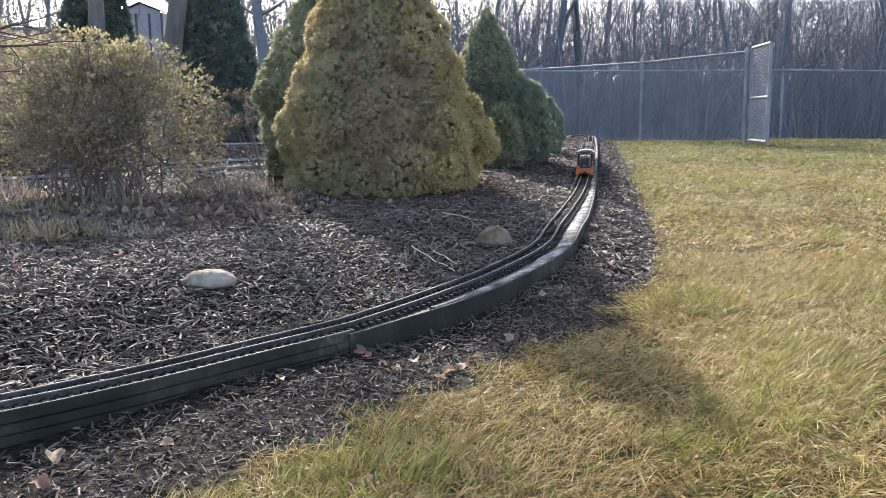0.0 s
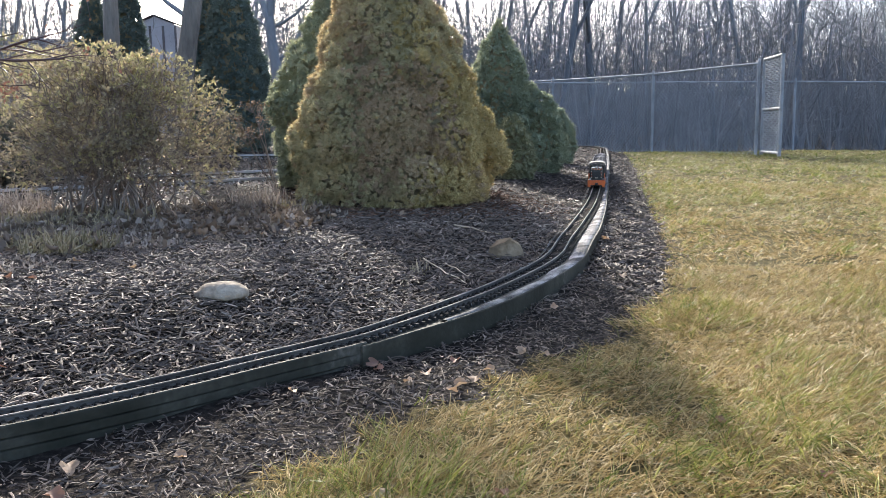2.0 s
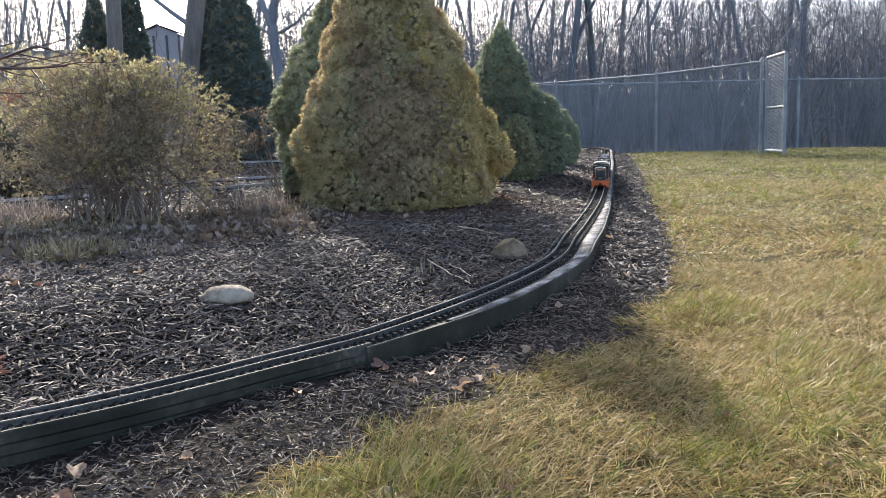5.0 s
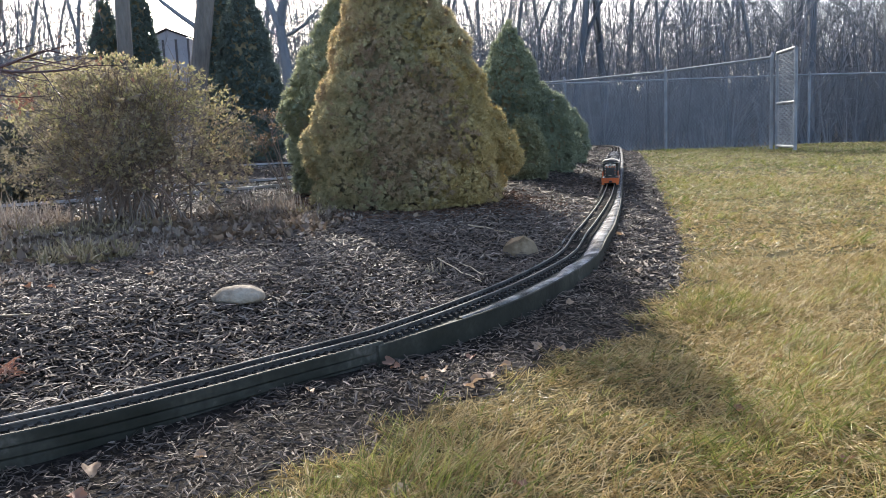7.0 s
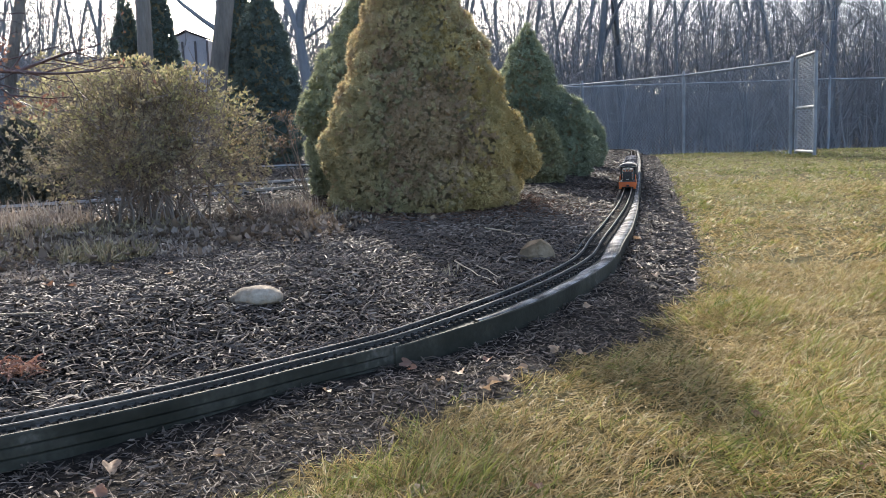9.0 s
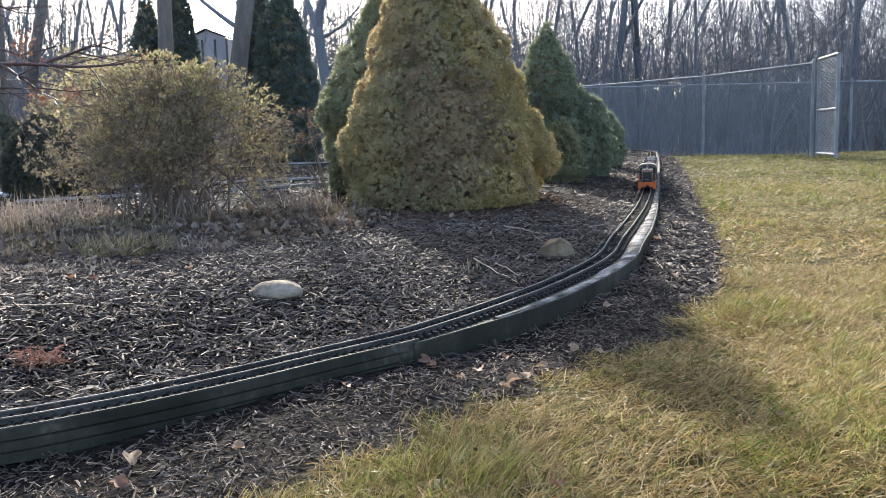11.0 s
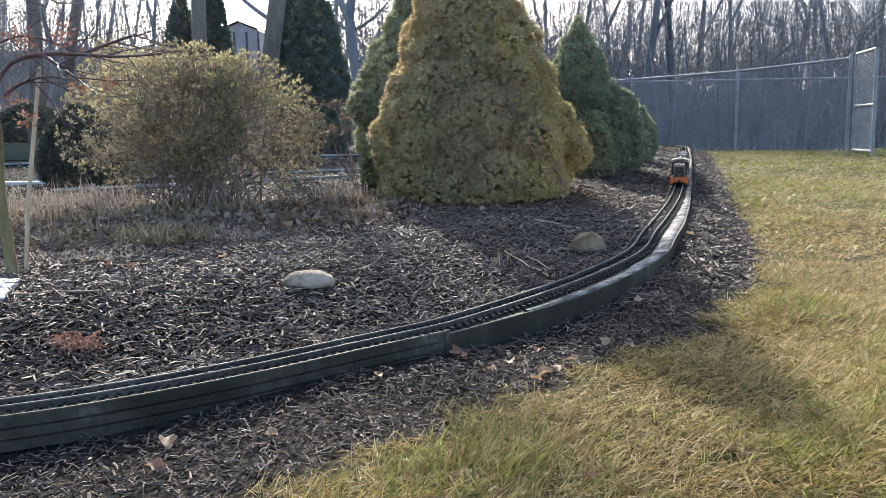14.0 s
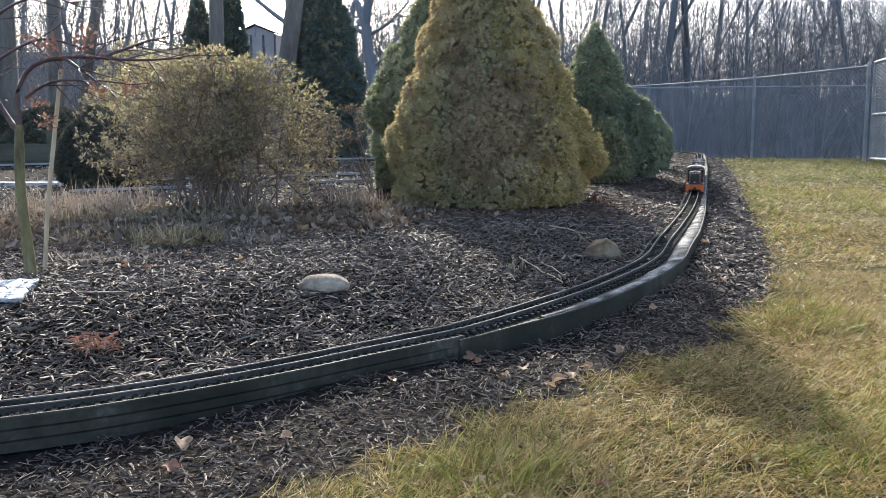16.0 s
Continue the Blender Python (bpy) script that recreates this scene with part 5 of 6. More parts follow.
# ---- tracks and timber at the back of the bed ----
def back_track(points, lift, label):
    line = spline(points, 0.06)
    t, o = frames_of(line)
    h = ground(line[:, 0], line[:, 1]) + lift

    def run(profile):
        prof = np.array(profile)
        k = len(prof)
        v = np.zeros((len(line), k, 3))
        v[:, :, :2] = line[:, None] + o[:, None] * prof[None, :, :1]
        v[:, :, 2] = h[:, None] + prof[None, :, 1]
        i, j = np.meshgrid(np.arange(len(line) - 1), np.arange(k), indexing="ij")
        a, b = i * k + j, i * k + (j + 1) % k
        return v.reshape(-1, 3), np.stack([a, a + k, b + k, b], -1).reshape(-1, 4)

    th = thing("back_track", label, "railway track", group="tracks at the back of the bed")
    v, f = run([(-0.05, 0), (0.05, 0), (0.05, -0.030), (-0.05, -0.030)])
    part("roadbed", np_mesh("roadbed", v, f, [M["plank"]]), None, th)
    for c in (-0.0225, 0.0225):
        v, f = run([(c - 0.004, 0), (c - 0.003, 0.012), (c - 0.001, 0.016), (c + 0.001, 0.016), (c + 0.003, 0.012), (c + 0.004, 0)])
        # the pale rail colour stands for the sun's glint
        part("rail", np_mesh("rail", v, f, [M["bright_rail"]]), None, th, "rail with the sun's glint in its pale colour")
    r = np.random.default_rng(len(line))
    n = 1500
    k = r.integers(0, len(line), n)
    px, py = (line[k] + o[k] * r.normal(0, 0.16, n)[:, None] + r.normal(0, 0.05, (n, 2))).T
    p = np.stack([px, py, ground(px, py) + 0.006], 1)
    vv = (p[:, None] + r.normal(0, 0.0065, (n, 4, 3))).reshape(-1, 3)
    q = np.arange(n)[:, None] * 4
    tagged(part("ballast_grit", np_mesh("ballast_grit", vv, np.concatenate([q + [0, 1, 2], q + [0, 2, 3], q + [0, 3, 1], q + [1, 3, 2]], 1).reshape(-1, 3), [M["ballast"]]), None, th, "pale scattered gravel"), kind="stuff")


back_track([(-6.5, 7.6), (-4.5, 8.0), (-3.2, 8.3), (-1.8, 8.7), (-0.4, 8.9), (0.4, 9.0)], 0.020, "far raised railway track on dark lumber, backlit")
back_track([(-5.5, 6.0), (-3.6, 5.85), (-2.5, 5.95), (-1.9, 6.3), (-1.3, 6.7), (-0.5, 7.1), (0.0, 7.2)], 0.016, "raised railway track curving behind the shrubs")
back_track([(-3.0, 5.0), (-2.4, 5.25), (-1.7, 5.5), (-1.1, 5.8), (-0.4, 6.2)], 0.012, "low dark railway track behind the shrubs")

pl = thing("raised_planter", "weathered timber edge of a raised planter", "planter")
g0 = gz(-5.5, 8.0)
part("beam", box((2.4, 0.09, 0.17), (-6.12, 8.0, g0 + 0.145), 0.006), M["timber"], pl)
part("beam", box((2.4, 0.09, 0.10), (-6.12, 7.99, g0 + 0.005), 0.006), M["timber"], pl)
part("post", box((0.075, 0.075, 0.52), (-4.93, 7.95, g0 + 0.19), 0.006), M["timber"], pl)
bd = box((0.9, 0.14, 0.03), (0, 0, 0), 0.004)
me_ = bpy.data.meshes.new("board")
bd.to_mesh(me_)
bd.free()
me_.materials.append(M["pale"])
ob_ = new("pale_board", me_)
ob_.matrix_basis = pose(-3.85, 5.75, gz(-3.85, 5.75) + 0.018, 0, 0, -3)
tagged(ob_, "pale sunlit board lying on the mulch", "board")


# ---- chain-link fence and gate ----
def chain_mesh(length, height, pitch=0.066, wire=0.0026):
    """Diagonal wires both ways in the plane x, z, with small steps in y so that they weave."""
    segs = []
    n = int((length + height) / pitch) + 1
    for i in range(n):
        c = i * pitch
        a = (max(0, c - height), 0.0, min(c, height))
        b = (min(c, length), 0.0, max(0, c - length))
        segs.append((a, b, 0.002))
        segs.append(((length - a[0], 0, a[2]), (length - b[0], 0, b[2]), -0.002))
    br = [(np.array([[a[0], o, a[2]], [b[0], o, b[2]]]), [wire, wire]) for a, b, o in segs if (Vector(a) - Vector(b)).length > 0.02]
    return tubes(br, 3)


def fence_run(pts, heights, label, low_rail=False):
    th = thing("chain_link_fence", label, "fence", group="chain-link fences")
    # the rail keeps its level where the ground falls away behind the lawn
    heights = [h + 0.011 * x + 0.02 * max(0, y - 12) + 0.022 * max(0, min(y - 12.6, 5)) for (x, y), h in zip(pts, heights)]
    for (x, y), h in zip(pts, heights):
        g = gz(x, y)
        p = part("post", rod(0.021, (x, y, g - 0.1), (x, y, g + h + 0.03), seg=12), M["galv"], th)
        part("post_cap", rod(0.024, (x, y, g + h + 0.02), (x, y, g + h + 0.065), seg=12, r2=0.008), M["galv"], p)
    for i in range(len(pts) - 1):
        (x0, y0), (x1, y1) = pts[i], pts[i + 1]
        z0, z1 = gz(x0, y0), gz(x1, y1)
        part("top_rail", rod(0.015, (x0, y0, z0 + heights[i]), (x1, y1, z1 + heights[i + 1]), seg=10), M["galv"], th)
        ln, a = math.hypot(x1 - x0, y1 - y0), math.atan2(y1 - y0, x1 - x0)
        v, f = chain_mesh(ln, (heights[i] + heights[i + 1]) / 2 - 0.02)
        k = v[:, :1] / ln
        w = np.concatenate([x0 + v[:, :1] * math.cos(a) - v[:, 1:2] * math.sin(a), y0 + v[:, :1] * math.sin(a) + v[:, 1:2] * math.cos(a), z0 * (1 - k) + z1 * k + v[:, 2:] + 0.02], 1)
        part("wire_mesh", np_mesh("wire_mesh", w, f, [M["galv"]]), None, th)
    return th


fence_run([(4.15, 11.5), (3.09, 13.0), (1.80, 15.0), (0.2, 17.4), (-1.4, 19.8)], [1.19, 1.13, 1.13, 1.15, 1.15], "grey galvanised chain-link fence along the back lawn")
fence_run([(10.5, 15.6), (8.3, 15.4), (6.1, 15.1), (3.64, 15.3), (1.2, 15.7), (-1.2, 16.3)], [0.98, 1.0, 1.03, 1.08, 1.12, 1.14], "second chain-link fence standing before the woods")


def gate():
    hx, hy = 4.19, 11.42
    fx, fy = 4.13, 10.62
    g = gz(hx, hy)
    h = 1.28
    th = thing("chain_link_gate", "open galvanised chain-link gate leaf", "gate", (hx, hy, g), math.degrees(math.atan2(fy - hy, fx - hx)))
    ln = math.hypot(fx - hx, fy - hy)
    for x in (0.02, ln):
        part("upright", rod(0.022, (x, 0, 0.02), (x, 0, h), seg=12), M["galv"], th)
    for z in (0.06, 0.62, h):
        part("cross_rail", rod(0.018, (0.02, 0, z), (ln, 0, z), seg=10), M["galv"], th)
    v, f = chain_mesh(ln - 0.04, h - 0.08, 0.055, 0.0036)
    part("wire_mesh", np_mesh("wire_mesh", v + np.array([0.03, 0, 0.06]), f, [M["galv"]]), None, th)
    for z in (0.2, 1.05):
        part("hinge", rod(0.012, (-0.05, 0, z), (0.05, 0, z), seg=8), M["galv"], th)


gate()


# ---- trunks and woods ----
def big_trunk(label, pts, radii, seed, limbs=10):
    r = np.random.default_rng(seed)
    x, y = pts[0][:2]
    t = thing("tree", label, "tree", (x, y, gz(x, y)))
    p = np.array(pts, float) - np.array([x, y, 0])
    v, f = tubes([(p, radii)], 14)
    part("trunk", np_mesh("trunk", v, f, [M["bark"]], flat=False), None, t)
    br = []
    top = len(p) - 1
    for i in range(limbs):
        k = r.uniform(0.45, 1) * top
        a = min(int(k), top - 1)
        q = p[a] + (p[a + 1] - p[a]) * (k - a)
        ang = r.uniform(0, 2 * np.pi)
        grow(r, q, (math.cos(ang), math.sin(ang), 0.7), 1.7, radii[-1] * 0.5, 2, br, 0.7, (5, 5), 0.12, 0.04, 0.55)
    v, f = tubes(br, 4)
    part("crown", np_mesh("crown", v, f, [M["woodsbark"]], flat=False), None, t)


big_trunk("straight grey-brown tree trunk behind the shrubs", [(-3.80, 9.5, -0.1), (-3.78, 9.5, 0.9), (-3.75, 9.5, 2.0), (-3.74, 9.5, 3.2), (-3.70, 9.5, 5.0)], [0.10, 0.088, 0.08, 0.072, 0.05], 301)
big_trunk("thick leaning grey-brown tree trunk behind the shrubs", [(-3.12, 9.5, -0.1), (-3.03, 9.5, 0.6), (-2.92, 9.5, 1.2), (-2.75, 9.5, 2.2), (-2.55, 9.5, 3.4), (-2.30, 9.5, 5.0)], [0.13, 0.115, 0.10, 0.095, 0.085, 0.06], 302)


big_trunk("pale grey tree trunk behind the planter", [(-6.10, 9.0, -0.1), (-6.06, 9.0, 1.0), (-6.02, 9.0, 2.2), (-5.95, 9.0, 3.6), (-5.9, 9.0, 5.0)], [0.12, 0.105, 0.095, 0.085, 0.05], 303)
big_trunk("slim grey tree trunk beyond the planter", [(-7.35, 12.0, -0.1), (-7.30, 12.0, 1.2), (-7.25, 12.0, 2.6), (-7.1, 12.0, 4.2), (-7.0, 12.0, 5.5)], [0.12, 0.105, 0.095, 0.08, 0.05], 304)
big_trunk("slim leaning tree trunk beyond the planter", [(-7.2, 12.4, -0.1), (-7.0, 12.4, 1.4), (-6.7, 12.4, 2.6), (-6.3, 12.4, 4.0), (-5.9, 12.4, 5.4)], [0.10, 0.085, 0.075, 0.06, 0.04], 305)


def forked_tree():
    r = np.random.default_rng(77)
    t = thing("forked_tree", "dark bare tree with a low fork, backlit", "tree", (-2.95, 15, gz(-2.95, 15)))
    p = np.array([(0.0, 0, -0.1), (-0.05, 0, 0.9), (-0.14, 0, 1.6), (-0.20, 0, 2.1), (-0.22, 0, 2.4)])
    br = [(p, [0.12, 0.105, 0.095, 0.09, 0.085]), (np.array([(-0.22, 0, 2.35), (-0.33, 0, 2.65), (-0.44, 0, 3.0), (-0.5, 0.1, 4.0)]), [0.07, 0.06, 0.055, 0.03]),
          (np.array([(-0.22, 0, 2.35), (-0.18, 0, 2.7), (-0.06, 0, 3.0), (0.1, 0, 4.0)]), [0.07, 0.06, 0.05, 0.03])]
    v, f = tubes(br, 10)
    part("trunk", np_mesh("trunk", v, f, [M["woodsbark"]], flat=False), None, t)
    br = []
    for st, wy in (((-0.14, 0, 1.6), (1, 0, 0.5)), ((-0.2, 0, 2.2), (0.9, 0.3, 0.4)), ((-0.2, 0, 2.2), (-1, 0, 0.5)), ((-0.4, 0, 2.9), (-0.7, 0, 0.9)), ((-0.1, 0, 2.9), (0.8, 0, 0.8)), ((-0.05, 0, 3.0), (0.2, 0.3, 1)), ((-0.44, 0, 3.0), (0, -0.3, 1))):
        grow(r, st, wy, 1.5, 0.03, 2, br, 0.7, (6, 6), 0.14, 0.06, 0.55)
    v, f = tubes(br, 4)
    part("crown", np_mesh("crown", v, f, [M["woodsbark"]], flat=False), None, t)


forked_tree()


def woods_tree(seed, height, radius):
    r = np.random.default_rng(seed)
    tr = []
    p = np.array([0, 0, -0.2])
    d = np.array([0, 0, 1.0])
    pts = [p.copy()]
    for i in range(9):
        d = unit(d + r.normal(0, 0.045, 3) + np.array([0, 0, 0.05]))
        p = p + d * height / 9
        pts.append(p.copy())
    pts = np.array(pts)
    tr.append((pts, radius * np.linspace(1, 0.25, 10)))
    if r.uniform() < 0.6:
        i = r.integers(1, 4)
        q = unit(np.array([r.normal(0, 0.25), r.normal(0, 0.25), 1]))
        f2 = pts[i] + q * np.linspace(0, height * 0.75, 7)[:, None] + np.r_[np.zeros((1, 3)), np.cumsum(r.normal(0, 0.06, (6, 3)), 0)]
        tr.append((f2, radius * 0.75 * np.linspace(1, 0.25, 7)))
    br = []
    for k in range(13):
        t = r.uniform(0.12, 0.98)
        src = tr[r.integers(0, len(tr))][0]
        j = t * (len(src) - 1)
        a = min(int(j), len(src) - 2)
        q = src[a] + (src[a + 1] - src[a]) * (j - a)
        ang = r.uniform(0, 2 * np.pi)
        grow(r, q, (math.cos(ang), math.sin(ang), r.uniform(0.5, 1.4)), (0.7 + height * 0.13) * (1.2 - 0.7 * t), radius * 0.22, 2, br, 0.75, (4, 3), 0.14, 0.06, 0.55)
    t = thing("bare_tree", "tall bare tree in the winter woods behind the fence", "tree", group="bare trees of the woods")
    v, f = tubes(tr, 7)
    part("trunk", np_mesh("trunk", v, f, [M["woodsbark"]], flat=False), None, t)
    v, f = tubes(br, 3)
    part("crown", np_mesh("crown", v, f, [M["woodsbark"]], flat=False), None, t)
    return t


def build_woods():
    r = np.random.default_rng(5)
    kinds = [woods_tree(400 + i, h, q) for i, (h, q) in enumerate(((9.5, 0.065), (6.0, 0.036), (11.0, 0.090), (5.6, 0.028), (8.5, 0.048), (5.2, 0.024)))]
    spots = [(3.05, 18.2, 2), (7.3, 18.0, 2), (6.5, 18.6, 0), (8.9, 17.6, 0), (4.4, 19.0, 4), (1.9, 19.5, 4), (5.4, 17.4, 3), (10.2, 18.4, 2)]
    for i in range(52):
        y = r.uniform(17.3, 34)
        spots.append((r.uniform(-0.30 * y, 0.72 * y), y, int(r.integers(0, 6))))
    for i in range(34):
        y = r.uniform(13, 30)
        spots.append((r.uniform(-0.80 * y, -0.41 * y), y, int(r.choice([0, 1, 3, 4, 4, 5]))))
    used = set()
    for x, y, k in spots:
        m = pose(x, y, gz(x, y), 0, 0, r.uniform(0, 360))
        if k not in used:
            used.add(k)
            kinds[k].matrix_basis = m
        else:
            copy_thing(kinds[k], m)


build_woods()


def build_brush():
    """The thicket of thin stems between the trees."""
    r = np.random.default_rng(6)
    br = []
    for i in range(3800):
        y = 16.2 + abs(r.normal(0, 6.0))
        x = r.uniform(-0.18 * y - 1, 0.74 * y)
        if i % 4 == 0:
            y = r.uniform(12.5, 26)
            x = r.uniform(-0.82 * y, -0.40 * y)
        h = r.uniform(0.6, 2.7) * (1.0 if r.uniform() < 0.8 else 1.5)
        g = float(ground(x, y, np.array([-5.0]))[0])
        lean = r.normal(0, 0.22, 2)
        k = np.linspace(0, 1, 4)[:, None]
        pts = np.array([x, y, g - 0.05]) + np.array([lean[0] * h, lean[1] * h, h]) * k + r.normal(0, 0.03, (4, 3)) * k
        br.append((pts, np.linspace(0.013, 0.004, 4)))
        for j in range(5):
            s0 = pts[r.integers(1, 4)]
            d = unit(r.normal(size=3) + np.array([0, 0, 0.7])) * r.uniform(0.2, 0.7)
            br.append((np.array([s0, s0 + d]), [0.007, 0.003]))
    for i in range(1500):     # lower growth deeper in the woods
        y = r.uniform(24, 38)
        x = r.uniform(-0.22 * y, 0.74 * y)
        h = r.uniform(1.2, 3.0)
        lean = r.normal(0, 0.25, 2)
        k = np.linspace(0, 1, 3)[:, None]
        pts = np.array([x, y, float(ground(x, y, np.array([-5.0]))[0]) - 0.05]) + np.array([lean[0] * h, lean[1] * h, h]) * k
        br.append((pts, np.array([0.022, 0.016, 0.006])))
        for j in range(4):
            s0 = pts[r.integers(1, 3)]
            br.append((np.array([s0, s0 + unit(r.normal(size=3) + np.array([0, 0, 0.5])) * r.uniform(0.3, 1.0)]), [0.011, 0.005]))
    for i in range(800):     # tall thin saplings
        y = r.uniform(16.6, 34)
        x = r.uniform(-0.78 * y, -0.41 * y) if i % 4 == 0 else r.uniform(-0.25 * y, 0.74 * y)
        h = r.uniform(2.5, 6.0)
        lean = r.normal(0, 0.11, 2)
        k = np.linspace(0, 1, 5)[:, None]
        pts = np.array([x, y, float(ground(x, y, np.array([-5.0]))[0]) - 0.05]) + np.array([lean[0] * h, lean[1] * h, h]) * k + r.normal(0, 0.11, (5, 3)) * k
        br.append((pts, r.uniform(0.007, 0.019) * np.linspace(1, 0.25, 5)))
        for j in range(14):
            t = r.uniform(0.2, 1) * 4
            a = min(int(t), 3)
            s0 = pts[a] + (pts[a + 1] - pts[a]) * (t - a)
            d = unit(np.array([r.normal(), r.normal(), r.uniform(0.2, 1.6)])) * r.uniform(0.3, 1.5)
            br.append((np.array([s0, s0 + d]), [0.007, 0.003]))
    v, f = tubes(br, 3)
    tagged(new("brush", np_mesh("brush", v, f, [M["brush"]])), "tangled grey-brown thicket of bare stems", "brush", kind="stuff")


build_brush()


def build_far_twigs():
    """The fine twigs of the woods further off, paled for haze: slender cones, each of three sides."""
    r = np.random.default_rng(66)
    y = np.r_[r.uniform(20, 34, 17000), r.uniform(36, 62, 36000), r.uniform(22, 60, 20000)]
    n = len(y)
    x = np.where(np.arange(n) < 53000, r.uniform(-0.24, 0.74, n), r.uniform(-0.82, -0.40, n)) * y
    top = np.where(y < 35, 6.5, 17.0)
    z = ground(x, y, np.full(n, -5.0)) + 0.2 + top * r.beta(1.3, 1.8, n)
    way = unit(np.stack([r.normal(0, 0.5, n), r.normal(0, 0.5, n), r.uniform(0.2, 1.4, n)], 1))
    ln = r.uniform(0.5, 1.5, n) * np.where(y < 35, 0.7, 1.5)
    rad = r.uniform(0.6, 1.3, n) * np.where(y < 35, 0.0055, 0.013)
    a = unit(np.cross(way, r.normal(size=(n, 3))))
    b = np.cross(way, a)
    foot = np.stack([x, y, z], 1)
    q = [foot + (a * math.cos(t) + b * math.sin(t)) * rad[:, None] for t in (0, 2.094, 4.189)]
    v = np.stack(q + [foot + way * ln[:, None]], 1).reshape(-1, 3)
    k = np.arange(n)[:, None] * 4
    f = np.concatenate([k + [0, 1, 3], k + [1, 2, 3], k + [2, 0, 3]], 1).reshape(-1, 3)
    # paler than the near brush, to stand for haze
    tagged(new("far_twigs", np_mesh("far_twigs", v, f, [M["fartwig"]])), "mass of fine bare twigs in the distant woods, haze in their pale colour", "twigs", kind="stuff")


build_far_twigs()


# ---- distant buildings ----
def far_house(label, x, y, w, d, wall, ridge, rz):
    g = gz(x, y) - 0.2
    th = thing("house", label, "house", (x, y, g), rz)
    wall, ridge = wall - g, ridge - g      # given as levels
    bm = bmesh.new()
    pr = [(-w / 2, 0), (w / 2, 0), (w / 2, wall), (0, ridge), (-w / 2, wall)]
    fr = [bm.verts.new((q[0], -d / 2, q[1])) for q in pr]
    bk = [bm.verts.new((q[0], d / 2, q[1])) for q in pr]
    bm.faces.new(fr)
    bm.faces.new(bk[::-1])
    for i in range(5):
        j = (i + 1) % 5
        bm.faces.new((fr[i], bk[i], bk[j], fr[j]))
    bmesh.ops.recalc_face_normals(bm, faces=bm.faces)
    part("wall", bm, M["siding"], th)
    sl = math.atan2(ridge - wall, w / 2)
    ln = math.hypot(ridge - wall, w / 2) + 0.12
    for s in (-1, 1):
        m = Matrix.Rotation(s * sl, 4, "Y")
        part("roof", box((ln, d + 0.3, 0.07), (s * (w / 4 + 0.04), 0, (wall + ridge) / 2 + 0.05), 0, None, m), M["shingle"], th)
    for q in (-0.5, -0.12, 0.2, 0.5):
        part("trim_board", box((0.10, 0.06, wall - 0.1), (q * w, -d / 2 - 0.03, wall / 2), 0), M["trimdark"], th)
    return th


far_house("grey sided gabled outbuilding seen between the trees", -15.1, 45.0, 2.1, 3.0, 6.15, 6.58, 0)
h2 = far_house("low dark-roofed house beyond the trees", -32.0, 60.0, 9.0, 24.0, 3.9, 7.3, 90)


# ---- the model train ----
def place_on_track(ob, s):
    """Sets a thing on the rails, s metres along from its foot, facing back along the line."""
    i = int(s / 0.022)
    x, y = LINE[i]
    bx, by = LINE[i + 15]
    a = math.degrees(math.atan2(y - by, x - bx))
    ob.matrix_basis = pose(x, y, float(track_z(y)) + 0.009, 0, 0, a)


def truck(parent, x, mat):
    tk = part("truck", box((0.075, 0.062, 0.012), (x, 0, 0.016), 0.002), mat, parent)
    for sx in (-0.026, 0.026):
        for sy in (-1, 1):
            part("wheel", rod(0.014, (x + sx, sy * 0.0195, 0.014), (x + sx, sy * 0.0245, 0.014), seg=18), M["rail"], tk)
    for sy in (-1, 1):
        part("side_frame", box((0.07, 0.004, 0.012), (x, sy * 0.034, 0.017), 0.001), mat, tk)


